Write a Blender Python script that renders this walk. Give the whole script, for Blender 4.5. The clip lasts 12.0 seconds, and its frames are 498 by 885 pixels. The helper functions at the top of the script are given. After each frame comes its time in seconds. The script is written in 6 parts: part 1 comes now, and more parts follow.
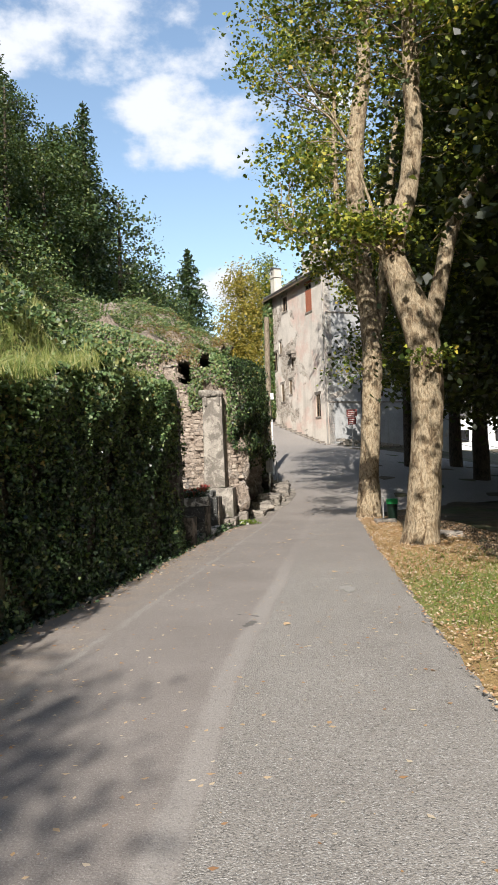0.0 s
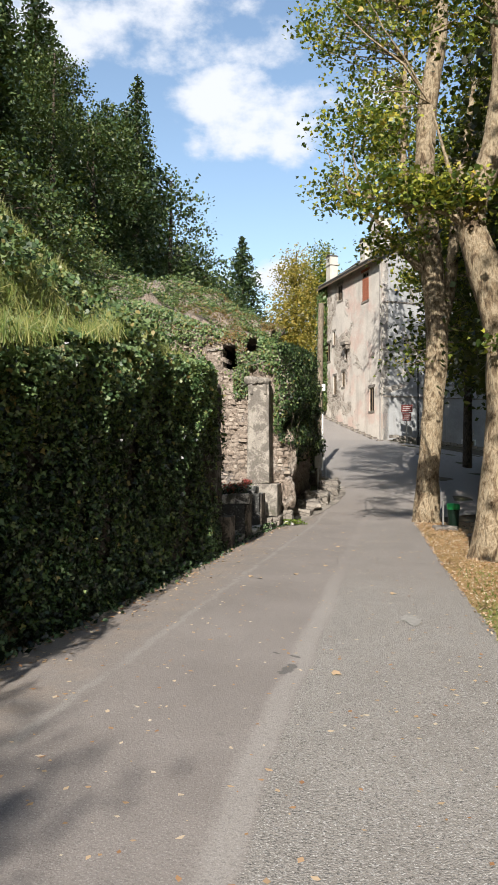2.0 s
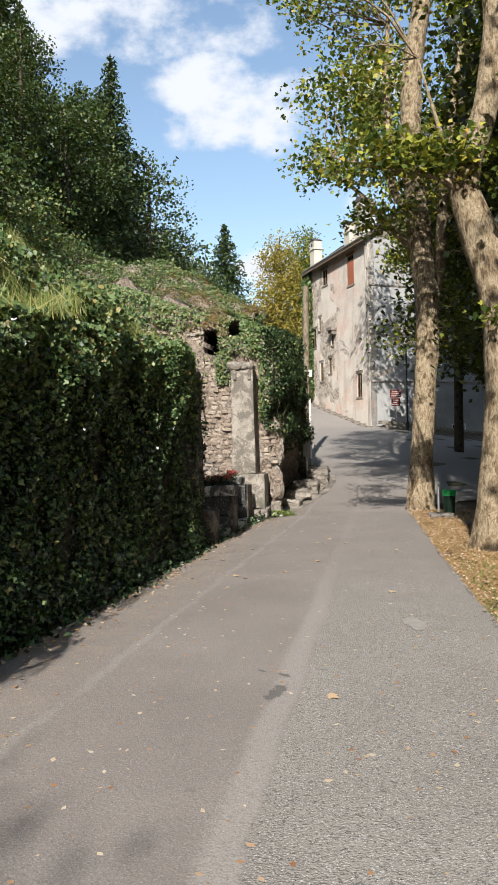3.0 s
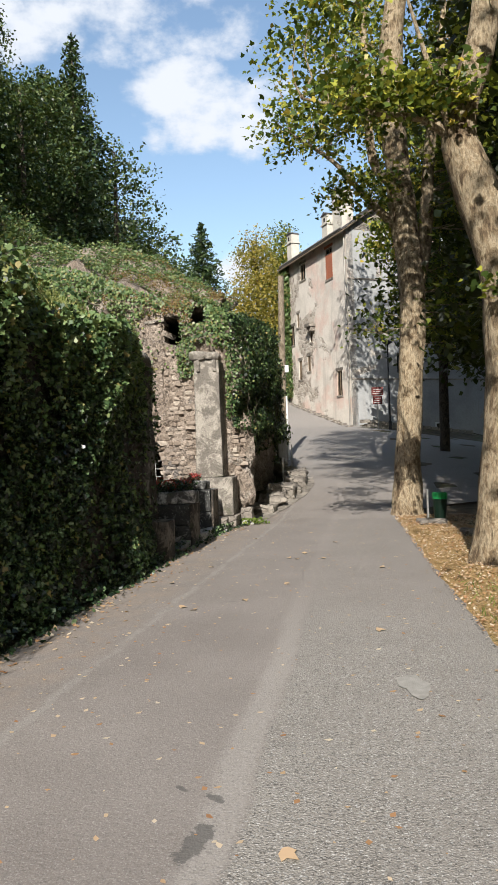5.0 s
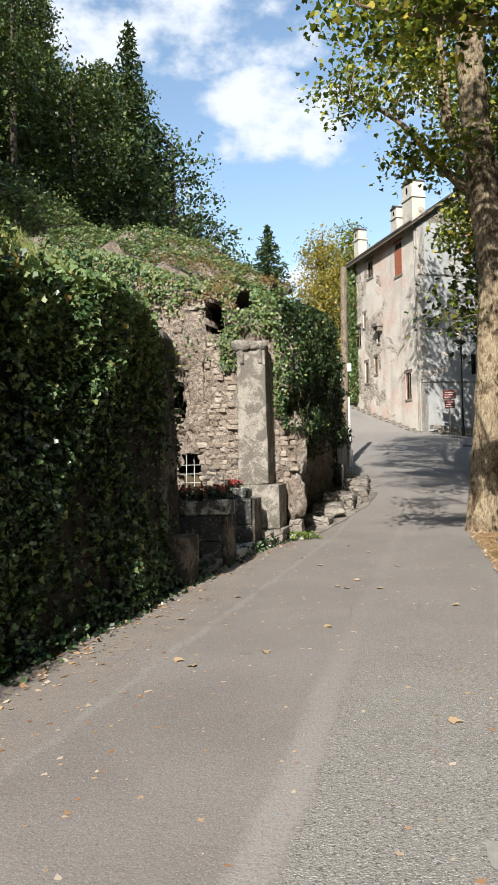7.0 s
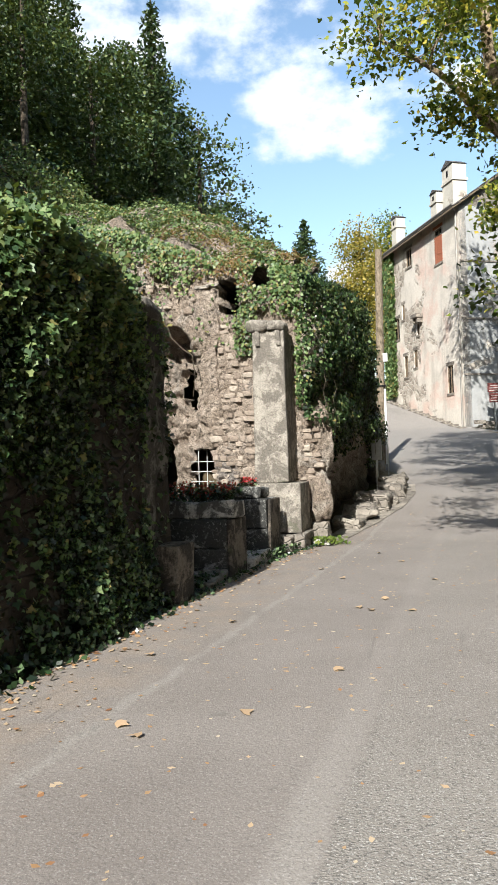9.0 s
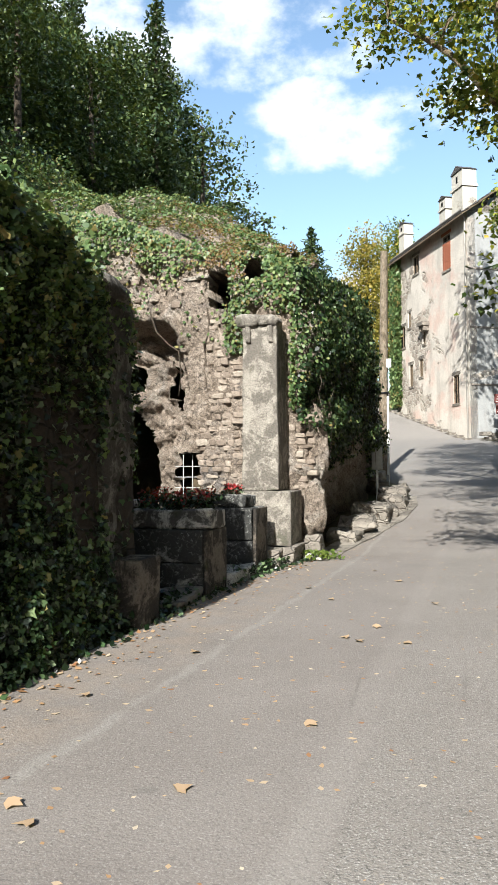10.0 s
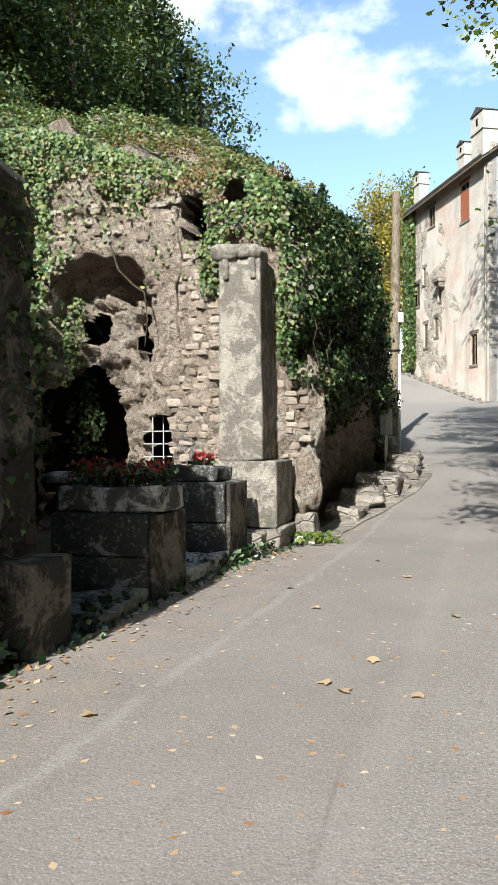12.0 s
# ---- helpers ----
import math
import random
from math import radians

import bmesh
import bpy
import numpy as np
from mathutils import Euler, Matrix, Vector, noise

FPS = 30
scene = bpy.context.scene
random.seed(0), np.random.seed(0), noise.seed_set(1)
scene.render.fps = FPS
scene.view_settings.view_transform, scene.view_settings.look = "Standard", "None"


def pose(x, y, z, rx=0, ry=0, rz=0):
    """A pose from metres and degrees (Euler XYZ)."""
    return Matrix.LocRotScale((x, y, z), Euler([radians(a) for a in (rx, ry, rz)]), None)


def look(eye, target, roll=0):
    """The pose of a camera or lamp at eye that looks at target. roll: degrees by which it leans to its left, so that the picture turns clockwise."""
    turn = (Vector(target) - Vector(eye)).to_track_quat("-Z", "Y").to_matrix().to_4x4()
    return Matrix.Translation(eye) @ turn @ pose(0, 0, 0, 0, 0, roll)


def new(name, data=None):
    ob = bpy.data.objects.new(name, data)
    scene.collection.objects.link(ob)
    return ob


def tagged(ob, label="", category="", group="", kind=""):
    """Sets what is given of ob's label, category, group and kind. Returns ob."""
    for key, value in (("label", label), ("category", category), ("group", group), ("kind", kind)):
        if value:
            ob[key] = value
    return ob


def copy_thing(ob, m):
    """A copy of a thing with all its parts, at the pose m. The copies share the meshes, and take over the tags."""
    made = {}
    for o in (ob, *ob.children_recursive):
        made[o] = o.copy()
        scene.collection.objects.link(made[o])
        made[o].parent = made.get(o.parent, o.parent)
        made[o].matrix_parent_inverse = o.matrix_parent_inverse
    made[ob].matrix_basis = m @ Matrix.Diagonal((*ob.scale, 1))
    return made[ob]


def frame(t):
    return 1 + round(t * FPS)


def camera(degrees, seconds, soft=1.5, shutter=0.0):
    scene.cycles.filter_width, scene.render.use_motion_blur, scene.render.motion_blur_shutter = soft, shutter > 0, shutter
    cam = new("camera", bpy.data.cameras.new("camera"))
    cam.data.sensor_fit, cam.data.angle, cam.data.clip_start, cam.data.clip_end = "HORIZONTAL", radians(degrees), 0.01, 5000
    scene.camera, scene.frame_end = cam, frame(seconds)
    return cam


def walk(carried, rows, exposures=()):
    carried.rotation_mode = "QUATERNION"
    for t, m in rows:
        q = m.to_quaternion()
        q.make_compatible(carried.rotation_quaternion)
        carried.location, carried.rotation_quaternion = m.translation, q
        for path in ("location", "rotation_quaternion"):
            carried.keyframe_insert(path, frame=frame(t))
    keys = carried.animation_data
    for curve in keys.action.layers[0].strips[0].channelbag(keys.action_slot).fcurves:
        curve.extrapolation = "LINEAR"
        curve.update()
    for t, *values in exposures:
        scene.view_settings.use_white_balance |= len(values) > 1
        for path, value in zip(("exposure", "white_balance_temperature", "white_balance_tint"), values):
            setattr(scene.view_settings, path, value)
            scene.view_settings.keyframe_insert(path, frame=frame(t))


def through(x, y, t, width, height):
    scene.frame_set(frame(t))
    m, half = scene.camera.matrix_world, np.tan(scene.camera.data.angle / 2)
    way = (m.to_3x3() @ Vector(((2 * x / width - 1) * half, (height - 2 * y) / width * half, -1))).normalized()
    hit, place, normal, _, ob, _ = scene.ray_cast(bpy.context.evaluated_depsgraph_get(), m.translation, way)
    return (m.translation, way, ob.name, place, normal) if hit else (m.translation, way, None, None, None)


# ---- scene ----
cam = camera(37.8, 12.0, soft=0.5)
PATH = [
    (0, (0.823, 0.132, 1.778), (0.68, 2.126, 1.847), -2.1),
    (0.5, (0.821, 0.603, 1.759), (0.635, 2.592, 1.851), -0.1),
    (1, (0.811, 1.043, 1.805), (0.602, 3.032, 1.828), -0.3),
    (1.5, (0.77, 1.471, 1.819), (0.576, 3.462, 1.806), 0.4),
    (2, (0.707, 1.99, 1.844), (0.431, 3.97, 1.893), 0.2),
    (2.5, (0.611, 2.479, 1.855), (0.418, 4.469, 1.914), -2.0),
    (2.7, (0.628, 2.679, 1.837), (0.39, 4.664, 1.878), -1.5),
    (4.3, (0.854, 4.517, 1.735), (0.612, 6.502, 1.736), -0.8),
    (4.5, (0.817, 4.727, 1.705), (0.596, 6.714, 1.764), -0.8),
    (5, (0.79, 5.187, 1.742), (0.594, 7.177, 1.771), -2.0),
    (5.5, (0.88, 5.676, 1.748), (0.611, 7.658, 1.777), -1.7),
    (6, (0.848, 6.241, 1.726), (0.662, 8.232, 1.754), -0.8),
    (6.5, (0.814, 6.754, 1.624), (0.519, 8.73, 1.718), -1.1),
    (6.7, (0.89, 7.067, 1.665), (0.529, 9.034, 1.713), -1.5),
    (8.3, (0.987, 8.552, 1.595), (0.584, 10.508, 1.71), -0.9),
    (8.5, (0.97, 8.732, 1.594), (0.556, 10.687, 1.663), -1.7),
    (9, (1.015, 9.294, 1.562), (0.527, 11.232, 1.619), -1.6),
    (9.5, (1.04, 9.888, 1.502), (0.636, 11.844, 1.612), -1.8),
    (10, (1.033, 10.385, 1.516), (0.534, 12.32, 1.596), -0.3),
    (10.5, (1.012, 10.988, 1.488), (0.57, 12.938, 1.538), -0.5),
    (11, (0.968, 11.522, 1.489), (0.449, 13.454, 1.474), -1.0),
    (11.5, (0.988, 12.008, 1.542), (0.444, 13.932, 1.552), -0.6),
    (12, (0.953, 12.653, 1.507), (0.419, 14.58, 1.494), -0.4),
]
walk(cam, [(t, look(eye, target, roll)) for t, eye, target, roll in PATH],
     exposures=[(0, 0.76, 6500, 10), (5, 0.66, 6450, 9), (7, 0.77, 6400, 8), (9, 1.0, 6300, 7), (12, 1.08, 6150, 5)])

# ---- world, sun, exposure ----
SUN_EL, SUN_AZ = radians(34), radians(3.4)          # the sun stands behind the walker, a little to the left
TO_SUN = Vector((-math.sin(SUN_AZ) * math.cos(SUN_EL), -math.cos(SUN_AZ) * math.cos(SUN_EL), math.sin(SUN_EL)))
sun = new("sun", bpy.data.lights.new("sun", "SUN"))
sun.data.energy, sun.data.angle, sun.data.color = 5.0, radians(0.53), (1.0, 0.955, 0.885)
sun.matrix_world = look(TO_SUN * 50, (0, 0, 0))

world = bpy.data.worlds.new("sky")
scene.world = world
world.use_nodes = True
wn, wl = world.node_tree.nodes, world.node_tree.links
wn.clear()
w_out = wn.new("ShaderNodeOutputWorld")
w_bg = wn.new("ShaderNodeBackground")
w_sky = wn.new("ShaderNodeTexSky")
w_sky.sky_type, w_sky.sun_disc, w_sky.sun_elevation = "NISHITA", False, SUN_EL
w_sky.sun_rotation = math.pi + SUN_AZ
w_sky.air_density, w_sky.dust_density, w_sky.ozone_density = 1.25, 0.9, 0.9
w_bg.inputs["Strength"].default_value = 0.122
w_co = wn.new("ShaderNodeTexCoord")


def w_math(op, a, b=None):
    n = wn.new("ShaderNodeMath")
    n.operation = op
    for i, v in enumerate((a, b)):
        if v is None:
            continue
        if isinstance(v, (int, float)):
            n.inputs[i].default_value = v
        else:
            wl.new(v, n.inputs[i])
    return n.outputs[0]


# fair-weather clouds: broken cumulus by noise on the sky's dome, with two larger heads ahead
w_map = wn.new("ShaderNodeMapping")
w_map.inputs["Scale"].default_value = (1, 1, 1.6)
wl.new(w_co.outputs["Generated"], w_map.inputs["Vector"])
w_n = wn.new("ShaderNodeTexNoise")
w_n.inputs["Scale"].default_value, w_n.inputs["Detail"].default_value, w_n.inputs["Roughness"].default_value = 8.0, 10, 0.58
wl.new(w_map.outputs[0], w_n.inputs["Vector"])
w_big = wn.new("ShaderNodeTexNoise")
w_big.inputs["Scale"].default_value, w_big.inputs["Detail"].default_value = 3.1, 3
wl.new(w_map.outputs[0], w_big.inputs["Vector"])


def cloud_head(centre, wide, high):
    """A soft hump, 1 in the middle and 0 at its rim, round a direction of the sky."""
    c = Vector(centre).normalized()
    side = c.cross(Vector((0, 0, 1))).normalized()
    up = side.cross(c)
    total = None
    for axis, size in ((side, wide), (up, high)):
        d = wn.new("ShaderNodeVectorMath")
        d.operation = "DOT_PRODUCT"
        wl.new(w_co.outputs["Generated"], d.inputs[0])
        d.inputs[1].default_value = axis
        q = w_math("POWER", w_math("ABSOLUTE", w_math("DIVIDE", d.outputs["Value"], size)), 2)
        total = q if total is None else w_math("ADD", total, q)
    return w_math("MAXIMUM", w_math("SUBTRACT", 1.0, total), 0.0)


CLOUDS = [((-0.165, 1.0, 0.485), 0.1, 0.075, 1.15), ((-0.11, 1.0, 0.465), 0.14, 0.06, 0.9), ((-0.22, 1.0, 0.64), 0.16, 0.085, 0.8), ((-0.1, 1.0, 0.6), 0.12, 0.06, 0.7), ((0.03, 1.0, 0.49), 0.12, 0.055, 0.8),
          ((-0.09, 1.0, 0.255), 0.05, 0.05, 0.9), ((0.06, 1.0, 0.34), 0.09, 0.04, 0.8), ((0.3, 1.0, 0.42), 0.2, 0.08, 0.9), ((0.6, 1.0, 0.5), 0.3, 0.1, 1.0), ((-0.6, 1.0, 0.7), 0.3, 0.08, 1.0)]
heads = None
for *c, weight in CLOUDS:
    h = w_math("MULTIPLY", cloud_head(*c), weight)
    heads = h if heads is None else w_math("MAXIMUM", heads, h)
w_sum = w_math("ADD", w_math("MULTIPLY", heads, 0.62), w_math("MULTIPLY", w_n.outputs[0], 2.0))
w_sum = w_math("ADD", w_sum, w_math("MULTIPLY", w_big.outputs[0], 0.25))
w_mask = wn.new("ShaderNodeMapRange")
w_mask.interpolation_type = "SMOOTHSTEP"
w_mask.inputs["From Min"].default_value, w_mask.inputs["From Max"].default_value = 1.32, 1.72
wl.new(w_sum, w_mask.inputs["Value"])
w_mix = wn.new("ShaderNodeMix")
w_mix.data_type = "RGBA"
wl.new(w_mask.outputs[0], w_mix.inputs["Factor"])
wl.new(w_sky.outputs[0], w_mix.inputs["A"])
w_mix.inputs["B"].default_value = (4.7, 4.9, 5.3, 1)
wl.new(w_mix.outputs["Result"], w_bg.inputs["Color"])
wl.new(w_bg.outputs[0], w_out.inputs["Surface"])

# ---- materials ----
rng = np.random.default_rng(7)


class Nodes:
    """A short way to write node materials."""

    def __init__(self, name):
        self.m = bpy.data.materials.new(name)
        self.m.use_nodes = True
        self.t = self.m.node_tree
        self.t.nodes.clear()
        self.out = self.t.nodes.new("ShaderNodeOutputMaterial")
        self.co = self.t.nodes.new("ShaderNodeTexCoord").outputs["Object"]

    def set(self, socket, v):
        if v is None:
            return
        if hasattr(v, "is_output"):
            self.t.links.new(v, socket)
        else:
            socket.default_value = v

    def math(self, op, a, b=0.5, c=None):
        n = self.t.nodes.new("ShaderNodeMath")
        n.operation = op
        self.set(n.inputs[0], a), self.set(n.inputs[1], b), self.set(n.inputs[2], c)
        return n.outputs[0]

    def scaled(self, s, rot=(0, 0, 0)):
        n = self.t.nodes.new("ShaderNodeMapping")
        n.inputs["Scale"].default_value = s
        n.inputs["Rotation"].default_value = rot
        self.set(n.inputs["Vector"], self.co)
        return n.outputs[0]

    def noise(self, scale, detail=6, rough=0.6, vec=None, warp=0.0):
        n = self.t.nodes.new("ShaderNodeTexNoise")
        n.inputs["Scale"].default_value, n.inputs["Detail"].default_value = scale, detail
        n.inputs["Roughness"].default_value, n.inputs["Distortion"].default_value = rough, warp
        self.set(n.inputs["Vector"], vec or self.co)
        return n.outputs[0]

    def cells(self, scale, feature="F1", vec=None, output="Distance"):
        n = self.t.nodes.new("ShaderNodeTexVoronoi")
        n.feature = feature
        n.inputs["Scale"].default_value = scale
        self.set(n.inputs["Vector"], vec or self.co)
        return n.outputs[output]

    def ramp(self, f, stops):
        n = self.t.nodes.new("ShaderNodeValToRGB")
        e = n.color_ramp.elements
        while len(e) < len(stops):
            e.new(0.5)
        for el, (p, c) in zip(e, stops):
            el.position = p
            el.color = (*c, 1) if hasattr(c, "__len__") else (c, c, c, 1)
        self.set(n.inputs["Fac"], f)
        return n.outputs["Color"]

    def step(self, f, a, b):
        n = self.t.nodes.new("ShaderNodeMapRange")
        n.interpolation_type = "SMOOTHSTEP"
        n.inputs["From Min"].default_value, n.inputs["From Max"].default_value = a, b
        self.set(n.inputs["Value"], f)
        return n.outputs[0]

    def mix(self, f, a, b, mode="MIX"):
        n = self.t.nodes.new("ShaderNodeMix")
        n.data_type, n.blend_type = "RGBA", mode
        self.set(n.inputs["Factor"], f)
        for key, v in (("A", a), ("B", b)):
            if isinstance(v, tuple) and len(v) == 3:
                v = (*v, 1)
            self.set(n.inputs[key], v)
        return n.outputs["Result"]

    def axis(self, which):
        n = self.t.nodes.new("ShaderNodeSeparateXYZ")
        self.set(n.inputs[0], self.co)
        return n.outputs[which]

    def island(self):
        return self.t.nodes.new("ShaderNodeNewGeometry").outputs["Random Per Island"]

    def random(self):
        return self.t.nodes.new("ShaderNodeObjectInfo").outputs["Random"]

    def finish(self, colour, rough=0.8, bump=None, depth=0.02, strength=1.0, metal=0.0, spec=0.3):
        b = self.t.nodes.new("ShaderNodeBsdfPrincipled")
        if isinstance(colour, tuple) and len(colour) == 3:
            colour = (*colour, 1)
        self.set(b.inputs["Base Color"], colour), self.set(b.inputs["Roughness"], rough)
        b.inputs["Metallic"].default_value, b.inputs["Specular IOR Level"].default_value = metal, spec
        if bump is not None:
            n = self.t.nodes.new("ShaderNodeBump")
            n.inputs["Distance"].default_value, n.inputs["Strength"].default_value = depth, strength
            self.set(n.inputs["Height"], bump)
            self.t.links.new(n.outputs[0], b.inputs["Normal"])
        self.t.links.new(b.outputs[0], self.out.inputs["Surface"])
        return self.m

    def leaf(self, colour, through=0.35, rough=0.45):
        """A thin leaf: gloss and colour on top, some light let through."""
        b = self.t.nodes.new("ShaderNodeBsdfPrincipled")
        self.set(b.inputs["Base Color"], colour)
        b.inputs["Roughness"].default_value, b.inputs["Specular IOR Level"].default_value = rough, 0.35
        tr = self.t.nodes.new("ShaderNodeBsdfTranslucent")
        self.set(tr.inputs["Color"], self.mix(0.6, colour, (0.30, 0.36, 0.03), "MIX"))
        mx = self.t.nodes.new("ShaderNodeMixShader")
        mx.inputs["Fac"].default_value = through
        self.t.links.new(b.outputs[0], mx.inputs[1]), self.t.links.new(tr.outputs[0], mx.inputs[2])
        self.t.links.new(mx.outputs[0], self.out.inputs["Surface"])
        return self.m


def leaf_material(name, stops, through=0.35, rough=0.45):
    n = Nodes(name)
    col = n.ramp(n.island(), stops)
    col = n.mix(0.35, col, n.ramp(n.noise(0.6, 3), [(0.3, 0.45), (0.7, 1.0)]), "MULTIPLY")
    return n.leaf(col, through, rough)


def plain(name, colour, rough=0.6, metal=0.0, vary=0.25, scale=9.0):
    n = Nodes(name)
    dark = tuple(c * (1 - vary) for c in colour)
    col = n.ramp(n.noise(scale), [(0.3, dark), (0.7, colour)])
    return n.finish(col, rough, n.noise(scale * 6), 0.004, 0.4, metal)


def asphalt_material():
    n = Nodes("weathered_asphalt")
    x, y = n.axis(0), n.axis(1)
    wob = n.math("MULTIPLY", n.math("SUBTRACT", n.noise(0.5, 4), 0.5), 0.22)
    seam = n.math("ADD", n.math("SUBTRACT", x, n.math("MAXIMUM", n.math("MULTIPLY_ADD", y, 0.055, -0.14), 0.21)), wob)
    fine = n.math("ADD", seam, n.math("MULTIPLY", n.math("SUBTRACT", n.noise(11, 5), 0.5), 0.07))
    right = n.step(fine, -0.01, 0.05)
    coarse_lane = n.math("SUBTRACT", 1.0, n.step(n.math("ADD", y, n.math("MULTIPLY", n.noise(0.7), 3)), 12.5, 16.5))
    right = n.math("MULTIPLY", right, n.math("MULTIPLY_ADD", coarse_lane, 0.75, 0.25))
    band = n.math("MULTIPLY", n.step(fine, -0.24, -0.14), n.math("SUBTRACT", 1.0, n.step(fine, -0.02, 0.03)))
    edge = n.math("SUBTRACT", x, n.math("MULTIPLY_ADD", y, 0.07, -1.93))
    edge = n.math("ADD", edge, n.math("MULTIPLY", n.math("SUBTRACT", n.noise(2.2, 4), 0.5), 0.22))
    line = n.math("SUBTRACT", 1.0, n.step(n.math("ABSOLUTE", edge), 0.015, 0.07))
    line = n.math("MULTIPLY", line, n.step(n.noise(1.3, 4), 0.36, 0.52))
    brown = n.ramp(n.noise(0.7, 5), [(0.25, (0.205, 0.178, 0.16)), (0.75, (0.275, 0.243, 0.22))])
    grey = n.ramp(n.noise(0.9, 5), [(0.25, (0.24, 0.217, 0.193)), (0.75, (0.305, 0.28, 0.25))])
    col = n.mix(right, brown, grey)
    col = n.mix(n.math("MULTIPLY", band, n.math("MULTIPLY_ADD", coarse_lane, 0.4, 0.15)), col, (0.36, 0.33, 0.3))
    dust = n.math("MULTIPLY", n.math("SUBTRACT", 1.0, n.step(edge, -0.35, 0.05)), 0.5)
    col = n.mix(n.math("MULTIPLY", dust, n.step(n.noise(3, 5), 0.35, 0.65)), col, (0.3, 0.24, 0.19))
    col = n.mix(n.math("MULTIPLY", line, 0.45), col, (0.33, 0.31, 0.28))
    far = n.step(y, 24, 40)
    col = n.mix(n.math("MULTIPLY", far, 0.6), col, (0.27, 0.255, 0.24))
    grit = n.cells(85)
    speck = n.math("MULTIPLY", n.step(n.noise(75, 3, 0.7), 0.55, 0.62), n.math("MULTIPLY_ADD", right, 0.5, 0.28))
    col = n.mix(speck, col, (0.52, 0.5, 0.47))
    col = n.mix(0.5, col, n.ramp(grit, [(0.05, 1.0), (0.55, 0.7)]), "MULTIPLY")
    col = n.mix(n.math("MULTIPLY", n.step(n.noise(58, 3, 0.7), 0.55, 0.62), n.math("MULTIPLY_ADD", right, 0.45, 0.35)), col, (0.085, 0.078, 0.072))
    stain = n.step(n.noise(0.35, 6, 0.65), 0.58, 0.7)
    col = n.mix(n.math("MULTIPLY", stain, 0.3), col, (0.12, 0.11, 0.1))
    dark = n.math("MULTIPLY", n.step(n.noise(2.3, 5, 0.7), 0.66, 0.7), 0.35)
    col = n.mix(dark, col, (0.12, 0.11, 0.1))
    crack = n.cells(0.8, "DISTANCE_TO_EDGE", n.scaled((1, 0.6, 1)))
    crack = n.math("MULTIPLY", n.math("SUBTRACT", 1.0, n.step(crack, 0.002, 0.012)), n.step(n.noise(0.5), 0.55, 0.65))
    col = n.mix(n.math("MULTIPLY", crack, 0.22), col, (0.06, 0.056, 0.05))
    spill = None          # damp marks: a long smear and two short ones beside it
    for cx, cy, lean, wide, long_ in ((0.17, 8.42, -0.25, 0.075, 0.24), (0.2, 8.83, 0.9, 0.05, 0.11), (0.01, 8.93, 0.9, 0.03, 0.08)):
        dx, dy = n.math("SUBTRACT", x, cx), n.math("SUBTRACT", y, cy)
        u = n.math("DIVIDE", n.math("MULTIPLY_ADD", dy, lean, dx), wide)
        v = n.math("DIVIDE", n.math("MULTIPLY_ADD", dx, -lean, dy), long_)
        e = n.math("SQRT", n.math("ADD", n.math("MULTIPLY", u, u), n.math("MULTIPLY", v, v)))
        spill = e if spill is None else n.math("MINIMUM", spill, e)
    blot = n.math("SUBTRACT", 1.0, n.step(n.math("ADD", spill, n.math("MULTIPLY", n.noise(12, 6, 0.75), 2.4)), 1.85, 2.1))
    col = n.mix(n.math("MULTIPLY", blot, 0.75), col, (0.085, 0.08, 0.075))
    h = n.math("ADD", n.math("MULTIPLY", grit, n.math("MULTIPLY_ADD", right, 0.8, 0.35)), n.noise(30, 4))
    return n.finish(col, 0.88, h, 0.0045, 0.9, spec=0.2)


def ground_material():
    n = Nodes("woodland_soil")
    col = n.ramp(n.noise(1.3, 8, 0.7), [(0.3, (0.045, 0.035, 0.022)), (0.55, (0.10, 0.075, 0.045)), (0.75, (0.15, 0.115, 0.065))])
    green = n.step(n.noise(0.4, 5), 0.48, 0.62)
    col = n.mix(n.math("MULTIPLY", green, 0.7), col, (0.05, 0.075, 0.02))
    return n.finish(col, 0.95, n.noise(14, 8, 0.7), 0.05)


def litter_material():
    n = Nodes("leaf_littered_verge")
    col = n.ramp(n.noise(22, 6, 0.7), [(0.3, (0.16, 0.10, 0.04)), (0.5, (0.32, 0.21, 0.085)), (0.7, (0.46, 0.32, 0.15))])
    y = n.axis(1)
    green = n.math("MULTIPLY", n.step(n.math("ADD", y, n.math("MULTIPLY", n.noise(1.1), 4)), 9.2, 11.0),
                   n.math("SUBTRACT", 1.0, n.step(n.math("ADD", y, n.math("MULTIPLY", n.noise(1.4), 4)), 12.6, 14.4)))
    col = n.mix(n.math("MULTIPLY", green, 0.75), col, n.ramp(n.noise(40), [(0.3, (0.10, 0.15, 0.03)), (0.7, (0.22, 0.27, 0.07))]))
    return n.finish(col, 0.95, n.noise(40, 6), 0.03)


